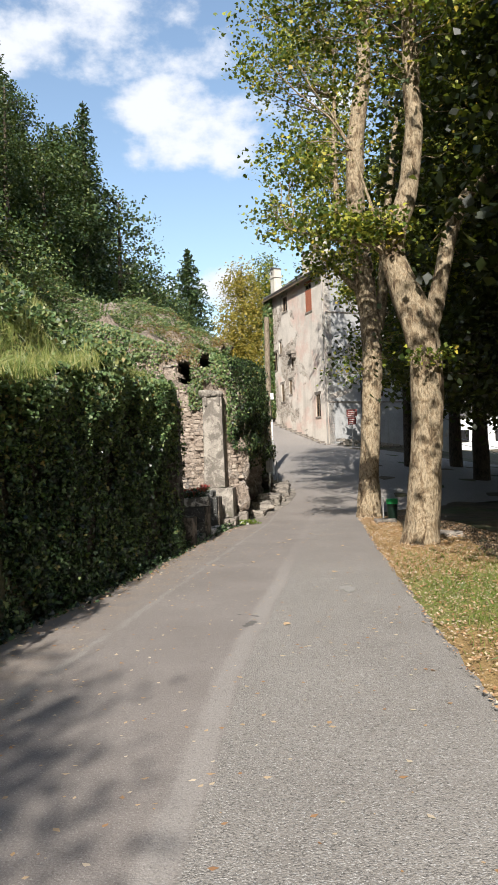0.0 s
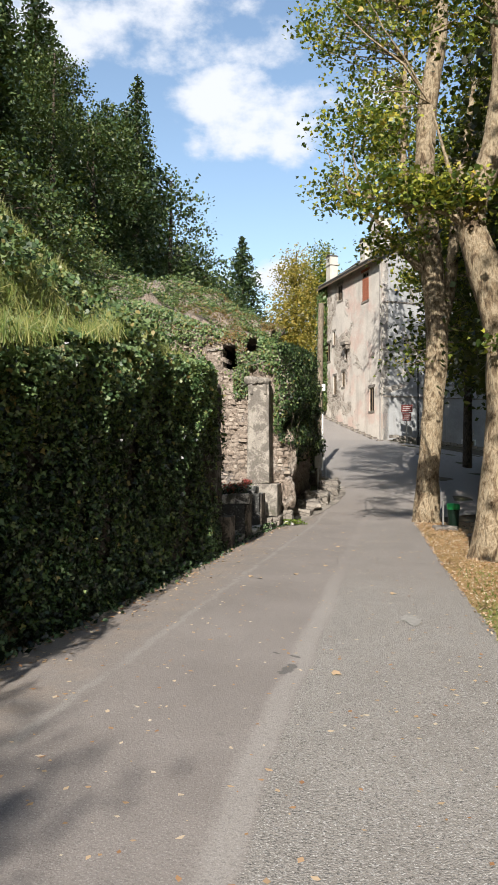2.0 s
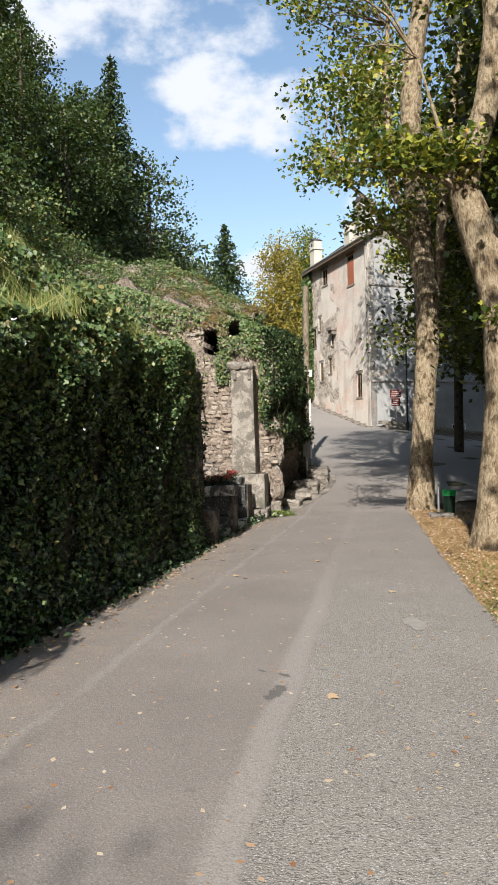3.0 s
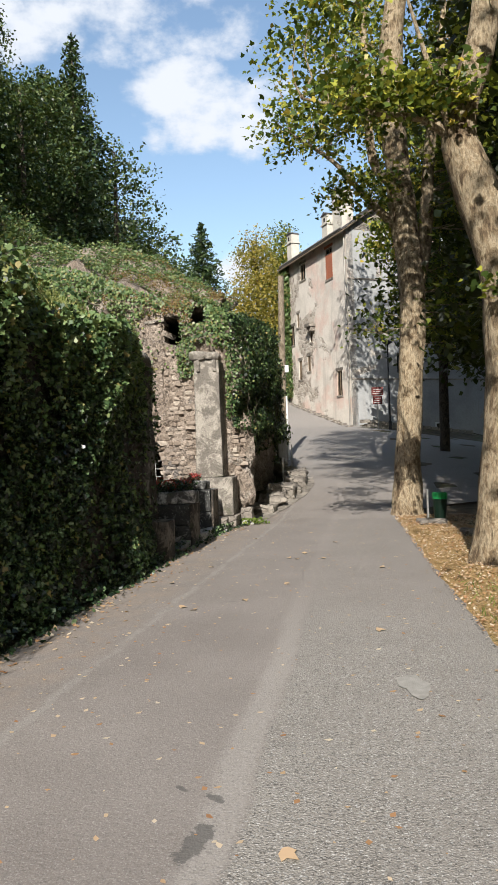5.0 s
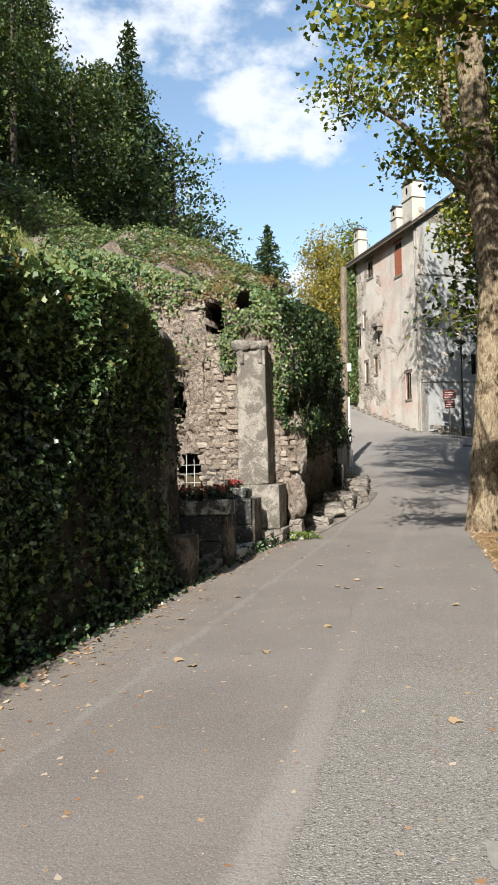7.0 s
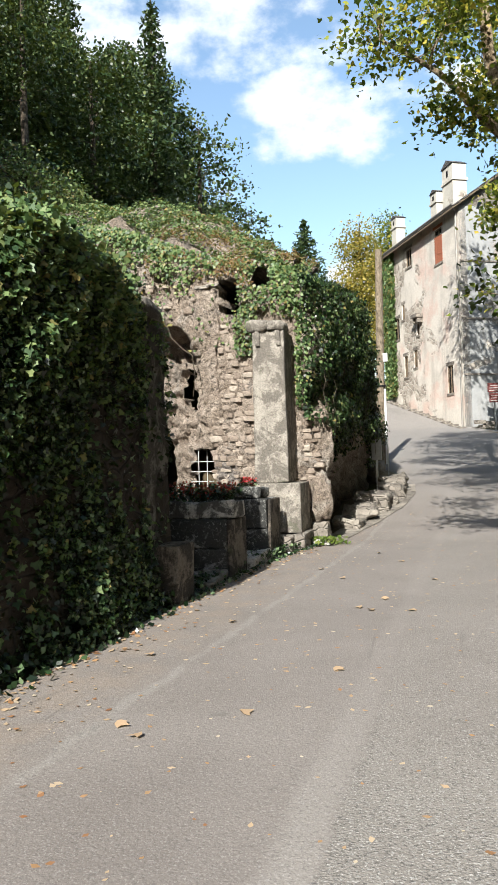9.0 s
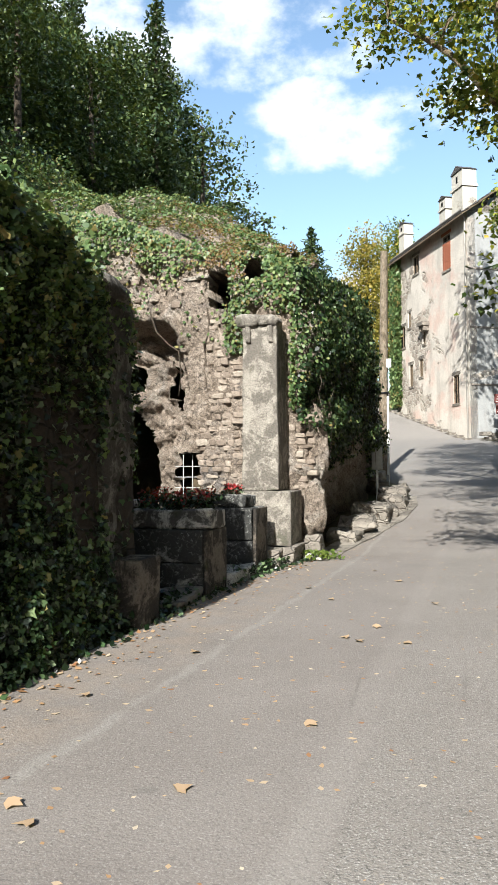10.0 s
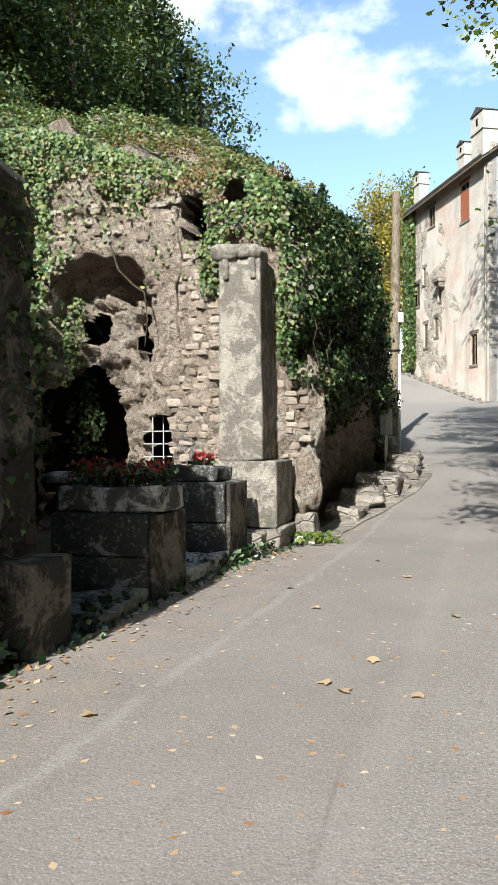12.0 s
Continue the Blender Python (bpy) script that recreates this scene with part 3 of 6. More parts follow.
def land(x, y):
    """The height of the ground."""
    x, y = np.asarray(x, dtype=float), np.asarray(y, dtype=float)
    base = interp(y, CLIMB)
    base = base * np.where(x > 4, np.maximum(0.3, 1 - 0.055 * (x - 4)), 1.0)
    left = interp(y, BANK_X)
    up = np.maximum(0, left - 0.25 - x)
    slope = interp(y, [(-60, 0.75), (17, 0.75), (30, 0.9), (60, 0.95), (90, 0.95), (130, 0.6), (200, 0.25)])
    hill = interp(y, BANK_Z) + np.minimum(up, 8) * np.minimum(slope, 0.72) + np.maximum(0, up - 8) * slope
    hill = hill + np.minimum(up, 2.2) * 0.5 * interp(y, [(-60, 1), (11, 1), (15.5, 0)])
    hill = np.minimum(hill, 62)
    ledge = np.maximum(0, np.minimum(1, np.minimum(y - 15.5, 29.5 - y) / 2.0))
    hill = hill + (np.minimum(hill, 6.0 + 0.85 * np.maximum(0, -7.0 - x)) - hill) * np.where(x < -6.5, ledge, 0)
    t = np.clip((left - x) / 0.25, 0, 1)
    z = base + (np.maximum(hill, base) - base) * t
    yard = (x > -7) & (x < -1.8) & (y > 17.75) & (y < 27.2)
    return np.where(yard, 0.0, z)


def land1(x, y):
    return float(land(np.array([x]), np.array([y]))[0])


def axis_lines(fine0, fine1, step, far, extra=()):
    a = list(np.arange(fine0, fine1 + 1e-6, step)) + list(extra)
    d = 4.0
    lo, hi = fine0, fine1
    while hi < far:
        hi += d
        lo -= d
        a += [hi, lo]
        d *= 1.25
    return np.array(sorted(set(round(float(v), 3) for v in a)))


gx = axis_lines(-16, 16, 0.5, 600, [-2.55, -2.7, -2.85, -2.95, -7.02, -6.98, -2.35])
gy = axis_lines(-8, 70, 0.75, 700, [17.6, 17.74, 17.76, 17.9, 27.18, 27.22])
GX, GY = np.meshgrid(gx, gy)
GZ = land(GX.ravel(), GY.ravel())
GZ = GZ + np.where(np.abs(GX.ravel()) > 4, 0.06 * np.sin(GX.ravel() * 1.7) * np.cos(GY.ravel() * 1.3), 0)
GZ = GZ - np.where((GX.ravel() > -2.3) & (GX.ravel() < 15), 0.03, 0)
nx, ny = len(gx), len(gy)
idx = np.arange(nx * ny).reshape(ny, nx)
quads = np.stack([idx[:-1, :-1], idx[:-1, 1:], idx[1:, 1:], idx[1:, :-1]], axis=-1).reshape(-1, 4)
ground = part("ground", make_mesh("ground", np.stack([GX.ravel(), GY.ravel(), GZ], axis=1), quads), SOIL)
tagged(ground, "dark earth and undergrowth of a wooded valley", "ground", kind="structure")


def strip(name, ys, left, right, across, material, lift, ragged=0.0, crown=0.0):
    """A sheet between two edges that follows the land."""
    rows = []
    for y in ys:
        a, b = interp(y, left), interp(y, right)
        if ragged:
            a += ragged * noise.noise(Vector((0, y * 1.9, 3.1))) + 0.5 * ragged * noise.noise(Vector((0, y * 7, 1.1)))
            b += ragged * noise.noise(Vector((5, y * 1.9, 3.1))) + 0.5 * ragged * noise.noise(Vector((5, y * 7, 1.1)))
        xs = np.linspace(a, b, across)
        z = interp(y, CLIMB) * np.where(xs > 4, np.maximum(0.3, 1 - 0.055 * (xs - 4)), 1.0)
        u = np.linspace(-1, 1, across)
        rows.append(np.stack([xs, np.full(across, y), z + lift + crown * (1 - u ** 2)], axis=1))
    n = len(rows)
    i = np.arange(n * across).reshape(n, across)
    q = np.stack([i[:-1, :-1], i[:-1, 1:], i[1:, 1:], i[1:, :-1]], axis=-1).reshape(-1, 4)
    return part(name, make_mesh(name, np.concatenate(rows), q, True), material)


road = strip("road", np.concatenate([np.arange(-40, -6, 2.0), np.arange(-6, 36, 0.2), np.arange(36, 80, 1.0)]), ROAD_LEFT, ROAD_RIGHT, 15, ASPHALT, 0.0, 0.07, 0.012)
tagged(road, "patched old asphalt lane, dusty and worn, climbing round a bend", "road", kind="structure")
VERGE_L = [(y, x - 0.12) for y, x in ROAD_RIGHT if y < 25]
VERGE_R = [(-40, 6.0), (4, 4.6), (10, 4.3), (14, 4.3), (17, 4.5), (21, 4.2), (24.6, 3.3)]
verge = strip("verge", np.arange(-20, 24.6, 0.25), VERGE_L, VERGE_R, 9, LITTER, -0.012, 0.1, 0.03)
tagged(verge, "grass verge strewn with dry brown leaves", "verge", kind="structure")

# ---- the ivy-grown retaining wall ----
WALL_FACE = [(-25, -2.9), (4, -2.82), (8.5, -2.68), (11, -2.42), (13.5, -2.22), (17.45, -2.03)]
WALL_TOP = [(-25, 2.55), (6, 2.6), (8, 2.74), (9.3, 2.98), (11, 3.24), (13, 3.35), (15, 3.42), (17.45, 3.35)]
ys = np.concatenate([np.arange(-25, 2, 1.5), np.arange(2, 17.3, 0.22), [17.45]])
zs = np.linspace(0, 1, 18)
front, g = [], Geo()
for y in ys:
    for k in zs:
        z = -0.3 + k * (interp(y, WALL_TOP) + 0.3)
        x = interp(y, WALL_FACE) - 0.05 * k + 0.05 * noise.noise(Vector((0, y * 1.4, z * 1.4))) + 0.03 * noise.noise(Vector((0, y * 5, z * 5)))
        front.append((x + 0.12 * max(0, 0.3 - z), y, z))
    front.append((interp(y, WALL_FACE) - 0.75, y, interp(y, WALL_TOP)))
    front.append((interp(y, WALL_FACE) - 0.75, y, -0.3))
m = len(zs) + 2
wf = [(i * m + k, i * m + (k + 1) % m, (i + 1) * m + (k + 1) % m, (i + 1) * m + k) for i in range(len(ys) - 1) for k in range(m)]
wf += [tuple(range(m))[::-1], tuple(range((len(ys) - 1) * m, len(ys) * m))]
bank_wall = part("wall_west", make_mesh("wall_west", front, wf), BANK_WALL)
tagged(bank_wall, "old rubble retaining wall almost hidden under ivy", "wall", kind="structure")

# ---- the tufa rock with its caves ----
OUTLINE = [(-2.5, 17.75), (-6.9, 17.75), (-7.0, 22.9), (-5.5, 23.3), (-3.2, 23.2), (-1.75, 23.05), (-1.3, 23.3), (-1.05, 24.2), (-0.95, 26.5), (-0.75, 29.5), (-0.95, 32.0), (-1.6, 34.0), (-3.5, 35.5), (-8, 37)]
TOP = [3.1, 5.4, 6.7, 6.7, 5.75, 5.45, 5.35, 5.35, 5.6, 5.55, 4.9, 3.9, 3.4, 5.0]
op = np.array(OUTLINE)
seg_len = np.linalg.norm(np.diff(op, axis=0), axis=1)
cum = np.concatenate([[0], np.cumsum(seg_len)])
FRONT0 = cum[2]
us = np.concatenate([np.arange(0, cum[2], 0.25), np.arange(cum[2], cum[7], 0.045), np.arange(cum[7], cum[-1], 0.14)])
px = np.interp(us, cum, op[:, 0])
py = np.interp(us, cum, op[:, 1])
ptop = np.interp(us, cum, TOP)
for _ in range(3):
    px[1:-1], py[1:-1] = (px[:-2] + 2 * px[1:-1] + px[2:]) / 4, (py[:-2] + 2 * py[1:-1] + py[2:]) / 4
tx, ty = np.gradient(px), np.gradient(py)
tl = np.hypot(tx, ty) + 1e-9
nxs, nys = ty / tl, -tx / tl
front_mask = (us > cum[2]) & (us < cum[6])
nv, ncap = 120, 26


def cave_depth(x, z):
    """How far the hollows of the rock face go back from it."""
    d = 0.0
    wob = 0.07 * noise.noise(Vector((x * 2.7, 7.7, z * 2.7))) + 0.05 * noise.noise(Vector((x * 8, 1.7, z * 8)))

    def hollow(e, depth, rim=0.16):
        return depth * min(1.0, max(0.0, (1 - e - wob) / rim))

    half = 0.93
    dx = (x + 4.66) / half
    if abs(dx) < 1.25 and z < 4.8:
        arch = 4.45 - 0.75 * dx * dx * dx * dx + 0.1
        e = max(abs(dx), 1 - (arch - z) / 1.0)
        d = max(d, hollow(e, 0.5, 0.10))
        if z > 3.92 + 0.18 * noise.noise(Vector((x * 3, 0, 2))) - 0.35 * max(0, dx):
            d = max(d, hollow(e, 0.98, 0.2))
    d = max(d, hollow(math.hypot((x + 4.96) / 0.27, (z - 3.4) / 0.25), 3.2, 0.2))
    d = max(d, hollow(math.hypot((x + 3.95) / 0.2, (z - 3.2) / 0.5), 3.2, 0.2))
    ddx = (x + 5.08) / 0.62
    e = max(abs(ddx), 1 - (2.75 - 0.62 * abs(ddx) ** 1.6 - z) / 0.9)
    d = max(d, hollow(e, 7.0, 0.08))
    e = max(abs((x + 6.1) / 0.26), 1 - (2.3 - z) / 0.6)
    d = max(d, hollow(e, 4.5, 0.12))
    e = max(abs((x + 3.63) / 0.27), abs((z - 1.36) / 0.5))
    d = max(d, hollow(e, 4.0, 0.1))
    e = max(abs((x + 2.96) / 0.2), abs((z - 5.0) / 0.36))
    d = max(d, hollow(e, 1.8, 0.2))
    e = max(abs((x + 2.28) / 0.16), abs((z - 5.38) / 0.26))
    d = max(d, hollow(e, 1.5, 0.3))
    return d


rv, hollowed = [], []
for i in range(len(us)):
    x0, y0, n0x, n0y, top = px[i], py[i], nxs[i], nys[i], ptop[i]
    for k in range(nv):
        cave = 0.0
        z = -0.2 + (top + 0.2) * k / (nv - 1)
        q = Vector((x0 * 0.9, y0 * 0.9, z * 0.9))
        rough = 0.22 * noise.fractal(q, 1.0, 2.1, 4) + 0.10 * noise.fractal(q * 4.5, 0.9, 2.0, 3)
        if front_mask[i]:
            inside = max(0, min(1, (-3.25 - x0) * 3)) if z < 4.2 else 0.15
            rough *= 0.45 + 0.9 * inside
            rough += 0.05 * noise.fractal(q * 9, 0.8, 2.0, 2) - 0.05 * max(0.0, 0.16 - abs(noise.noise(q * 5.2 + Vector((3, 1, 7))))) * 4
            if z < 4.0 and x0 < -3.3:
                rough += 0.26 * abs(noise.noise(q * 3.3)) + 0.12 * abs(noise.noise(q * 7.5)) - 0.42 * max(0, noise.noise(q * 5.3) - 0.08) - 0.5 * max(0, noise.noise(q * 2.9 + Vector((9, 3, 1))) - 0.2)
            cave = cave_depth(0.95 + (x0 - 0.95) * 1.034, 1.57 + (z - 1.57) * 1.034)
            rough -= min(cave, 1.05)
        else:
            rough *= 1.25
            if y0 > 23.6:          # the flank of the rock is eaten away beneath its ivy
                rough -= 0.5 * max(0.0, min(1.0, (2.3 - z) / 0.6)) * min(1.0, (y0 - 23.6) / 0.8) * max(0.0, min(1.0, (31 - y0) / 2))
        lean = -0.05 * max(0, z - 1.5) ** 1.2 * 0.35
        round_off = -0.35 * max(0, (k / (nv - 1) - 0.93) / 0.07) ** 2
        off = rough + lean + round_off
        rv.append((x0 + n0x * off, y0 + n0y * off, z))
        hollowed.append(cave)
    for k in range(1, ncap + 1):
        s = k / ncap
        back = (0.4 + 3.4 * s) if us[i] > cum[1] + 1.5 else (0.1 + 0.4 * s)
        q = Vector((x0 - n0x * back, y0 - n0y * back, top))
        rise = (float(interp(x0, [(-7, 1.7), (-4, 1.5), (-2.6, 0.9), (-1.3, 0.5)])) if py[i] < 23.4 else 0.75) * (1.0 if us[i] > cum[1] + 1.5 else 0.0) * s ** 0.8 + (0.3 if us[i] > cum[1] + 1.5 else 0.0) * noise.fractal(q * 1.1, 1.0, 2.0, 3)
        rv.append((x0 - n0x * back, y0 - n0y * back, top + rise))
        hollowed.append(0.0)
rm = nv + ncap
ri = np.arange(len(us) * rm).reshape(len(us), rm)
rq = np.stack([ri[:-1, :-1], ri[1:, :-1], ri[1:, 1:], ri[:-1, 1:]], axis=-1).reshape(-1, 4)
rock_pts = np.array(rv)
# the caves open into the hollow of the rock behind a thick rim
rq = rq[np.array(hollowed)[rq].max(axis=1) < 1.0]
rock = part("rock_face", make_mesh("rock_face", rock_pts, rq), ROCK)
tagged(rock, "rough tan tufa rock face with an arched niche and dark cave openings", "rock", kind="structure")

# ---- the tall house above the bend ----
CORNER, ALONG, ACROSS = Vector((2.85, 51.5, 0)), Vector((-0.44, 0.898, 0)), Vector((0.898, 0.44, 0))
EAVE, BASE = 15.75, 1.0
LONG, WIDE = 9.7, 10.4
RIDGE = EAVE + 3.6


def wall_with_openings(origin, along, inward, length, z0, z1, holes, thick=0.45):
    """An upright wall, cut through by rectangular openings (s0, s1, bottom, top), with their reveals."""
    g = Geo()
    ss = sorted({0.0, length, *[h[0] for h in holes], *[h[1] for h in holes], *np.arange(0, length, 1.5)})
    zz = sorted({z0, z1, *[h[2] for h in holes], *[h[3] for h in holes]})
    at = lambda s, z, d: origin + along * s + inward * d + Vector((0, 0, z))
    for a, b in zip(ss[:-1], ss[1:]):
        for c, e in zip(zz[:-1], zz[1:]):
            ms, mz = (a + b) / 2, (c + e) / 2
            if any(h[0] < ms < h[1] and h[2] < mz < h[3] for h in holes):
                continue
            for d in (0, thick):
                g.add([at(a, c, d), at(b, c, d), at(b, e, d), at(a, e, d)], [(0, 1, 2, 3)])
    for s0, s1, b, t in holes:
        for p, q in (((s0, b), (s1, b)), ((s1, b), (s1, t)), ((s1, t), (s0, t)), ((s0, t), (s0, b))):
            g.add([at(*p, 0), at(*q, 0), at(*q, thick), at(*p, thick)], [(0, 1, 2, 3)])
    for p, q in (((0, z0), (length, z0)), ((length, z0), (length, z1)), ((length, z1), (0, z1)), ((0, z1), (0, z0))):
        g.add([at(*p, 0), at(*q, 0), at(*q, thick), at(*p, thick)], [(0, 1, 2, 3)])
    return g


def local_box(g, origin, along, inward, s0, s1, d0, d1, z0, z1):
    at = lambda s, d, z: origin + along * s + inward * d + Vector((0, 0, z))
    v = [at(s, d, z) for s in (s0, s1) for d in (d0, d1) for z in (z0, z1)]
    g.add(v, [(0, 1, 3, 2), (4, 6, 7, 5), (0, 4, 5, 1), (2, 3, 7, 6), (0, 2, 6, 4), (1, 5, 7, 3)])


house = thing("house", CORNER + Vector((0, 0, 3)), "tall old stone house with worn cream render and a slab roof", "house")
FACADE_HOLES = [(1.2, 1.9, 5.3, 6.9), (2.0, 2.95, 13.15, 15.2), (8.4, 9.3, 9.65, 11.05), (7.25, 7.8, 6.95, 8.35), (5.8, 6.3, 7.4, 8.5), (6.2, 7.05, 14.05, 15.2), (5.4, 5.75, 9.4, 10.2), (7.5, 7.9, 10.8, 11.8)]
facade = part("facade_wall", wall_with_openings(CORNER, ALONG, ACROSS, LONG, BASE, EAVE, FACADE_HOLES), FACADE, house)
for i, (s0, s1, b, t) in enumerate(FACADE_HOLES):
    g = Geo()
    local_box(g, CORNER, ALONG, ACROSS, s0, s1, 0.10, 0.14, b, t)
    win = part("window", g, DARK_GLASS, house, "dark unglazed window opening")
    g = Geo()
    for a, c, e, f in ((s0, s0 + 0.07, b, t), (s1 - 0.07, s1, b, t), (s0, s1, t - 0.08, t), ((s0 + s1) / 2 - 0.03, (s0 + s1) / 2 + 0.03, b, t)):
        local_box(g, CORNER, ALONG, ACROSS, a, c, 0.05, 0.095, e, f)
    part("window_frame", g, OLD_WOOD, win)
    g = Geo()
    local_box(g, CORNER, ALONG, ACROSS, s0 - 0.08, s1 + 0.08, -0.05, 0.25, b - 0.14, b - 0.005)
    part("sill", g, RUBBLE, win)
    g = Geo()
    local_box(g, CORNER, ALONG, ACROSS, s0 - 0.16, s1 + 0.16, -0.012, 0.08, t + 0.005, t + 0.2)
    part("lintel", g, RUBBLE if i != 1 else BRICK, win)


def brick_fill(parent, origin, along, inward, s0, s1, z0, z1, depth):
    """Rows of bricks that close the lower part of an opening."""
    bw, bh = 0.24, 0.085
    proto = Geo().box(-bw / 2 + 0.006, bw / 2 - 0.006, -0.05, 0.05, -bh / 2 + 0.005, bh / 2 - 0.005).mesh("brick")
    proto.materials.append(BRICK)
    turn = math.atan2(along.y, along.x)
    r = 0
    z = z0 + bh / 2
    while z < z1:
        s = s0 + (bw / 4 if r % 2 else bw / 2)
        while s < s1 - 0.06:
            ob = new("brick", proto)
            ob.parent = parent
            p = origin + along * s + inward * (depth + random.uniform(-0.012, 0.012))
            ob.matrix_basis = Matrix.Translation((p.x, p.y, z)) @ Matrix.Rotation(turn, 4, "Z")
            s += bw
        z += bh
        r += 1


# bricked-up upper window on the facade
infill = part("brick_infill", (lambda g: (local_box(g, CORNER, ALONG, ACROSS, 2.0, 2.95, 0.06, 0.09, 13.15, 14.85), g)[1])(Geo()), FACADE, house, "red bricks closing a window")
brick_fill(infill, CORNER, ALONG, ACROSS, 2.0, 2.95, 13.15, 14.8, 0.04)
infill.matrix_parent_inverse = house.matrix_basis.inverted()

GABLE_HOLES = [(3.35, 4.4, 13.9, 15.4), (3.4, 4.6, 6.6, 7.9), (6.15, 7.3, 2.4, 3.35), (6.6, 7.6, 6.9, 8.2), (7.0, 7.9, 10.2, 11.4)]
gable = part("gable_wall", wall_with_openings(CORNER + ACROSS * 0.002, ACROSS, ALONG, WIDE, BASE - 0.6, EAVE - 0.02, GABLE_HOLES), GABLE, house, "rendered gable wall dappled by trees, more shade in its grey colour")
gable.location.y -= 0.0
g = Geo()
at = lambda s, d, z: CORNER + ACROSS * s + ALONG * d + Vector((0, 0, z))
g.add([at(0, 0, EAVE), at(WIDE, 0, EAVE), at(WIDE / 2, 0, RIDGE), at(0, 0.45, EAVE), at(WIDE, 0.45, EAVE), at(WIDE / 2, 0.45, RIDGE)], [(0, 1, 2), (5, 4, 3), (0, 2, 5, 3), (1, 4, 5, 2), (0, 3, 4, 1)])
part("gable_top", g, RUBBLE, house, "bare rubble gable peak")
g = Geo()
local_box(g, CORNER, ACROSS, ALONG, 0, WIDE, LONG - 0.45, LONG, BASE, EAVE)
part("back_wall", g, FACADE, house)
g = Geo()
local_box(g, CORNER, ALONG, ACROSS, 0.5, LONG - 0.5, WIDE - 0.45, WIDE, BASE - 1, EAVE)
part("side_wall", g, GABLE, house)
for i, (s0, s1, b, t) in enumerate(GABLE_HOLES):
    g = Geo()
    local_box(g, CORNER, ACROSS, ALONG, s0, s1, 0.24, 0.28, b, t)
    win = part("window", g, DARK_GLASS, house)
    g = Geo()
    for a, c, e, f in ((s0, s0 + 0.08, b, t), (s1 - 0.08, s1, b, t), (s0 + 0.08, s1 - 0.08, t - 0.08, t), (s0 + 0.08, s1 - 0.08, b, b + 0.08)):
        local_box(g, CORNER, ACROSS, ALONG, a, c, -0.02 if i == 2 else 0.15, 0.22, e, f)
    part("window_frame", g, WHITE if i == 2 else OLD_WOOD, win)
infill = part("brick_infill", (lambda g: (local_box(g, CORNER, ACROSS, ALONG, 3.35, 4.4, 0.2, 0.26, 13.9, 15.4), g)[1])(Geo()), RUBBLE, house, "red bricks closing a window")
brick_fill(infill, CORNER, ACROSS, ALONG, 3.35, 4.4, 13.9, 15.35, 0.12)
for z in (12.55, 9.3, 6.15):
    g = Geo()
    local_box(g, CORNER, ACROSS, ALONG, 0.05, WIDE, -0.05, -0.003, z, z + 0.09)
    part("string_course", g, RUBBLE, house)
g = Geo()
for s in (0.12,):
    p = [CORNER + ALONG * s - ACROSS * 0.11 + Vector((0, 0, z)) for z in np.linspace(2.9, EAVE - 0.35, 12)]
    p.append(CORNER + ALONG * s - ACROSS * 0.35 + Vector((0, 0, EAVE - 0.05)))
    g.tube(p, [0.055] * len(p), 8)
part("drainpipe", g, ZINC, house)
g = Geo()
gut = [CORNER + ALONG * s - ACROSS * 0.42 + Vector((0, 0, EAVE - 0.03)) for s in np.linspace(-0.2, LONG, 12)]
g.tube(gut, [0.075] * len(gut), 8)
part("gutter", g, ZINC, house)
g = Geo()
local_box(g, CORNER, ALONG, ACROSS, 4.8, 5.6, -0.5, -0.003, 10.4, 10.62)
local_box(g, CORNER, ALONG, ACROSS, 4.88, 5.05, -0.38, -0.003, 10.1, 10.395)
local_box(g, CORNER, ALONG, ACROSS, 5.35, 5.52, -0.38, -0.003, 10.1, 10.395)
part("stone_bracket", g, RUBBLE, house)

# roof: two slopes of overlapping stone slabs on a deck
roof = None
for side in (0, 1):
    g = Geo()
    o = 0.5
    e0, e1 = (-o, WIDE / 2) if side == 0 else (WIDE + o, WIDE / 2)
    drop = o * 3.6 / (WIDE / 2)
    v = [at(e0, -0.35, EAVE - drop), at(e0, LONG + 0.3, EAVE - drop), at(e1, LONG + 0.3, RIDGE), at(e1, -0.35, RIDGE)]
    v += [p + Vector((0, 0, 0.1)) for p in v]
    g.add(v, [(0, 1, 2, 3), (7, 6, 5, 4), (0, 4, 5, 1), (1, 5, 6, 2), (2, 6, 7, 3), (3, 7, 4, 0)])
    deck = part("roof", g, OLD_WOOD, house, "dark stone slab roof")
    rows, cols = 18, 26
    g = Geo()
    for r in range(rows):
        for c in range(cols):
            f0, f1 = r / rows, (r + 1.25) / rows
            d0 = -0.38 + (LONG + 0.7) * (c + random.uniform(-0.05, 0.05) + 0.5 * (r % 2)) / cols
            d1 = d0 + (LONG + 0.7) / cols * 0.97
            lift = 0.115 + random.uniform(0, 0.025)
            quad = [at(e0 + (e1 - e0) * f, d, EAVE - drop + (RIDGE - EAVE + drop) * f) for f, d in ((f0, d0), (f0, d1), (min(1, f1), d1), (min(1, f1), d0))]
            up = Vector((0, 0, 1))
            low = [q + up * (lift + (0.06 if j < 2 else 0)) for j, q in enumerate(quad)]
            g.add([q - up * 0.045 for q in low] + low, [(3, 2, 1, 0), (4, 5, 6, 7), (0, 1, 5, 4), (1, 2, 6, 5), (2, 3, 7, 6), (3, 0, 4, 7)])
    slabs = part("roof_slabs", g, SLATE, deck)
    tagged(slabs, kind="stuff")


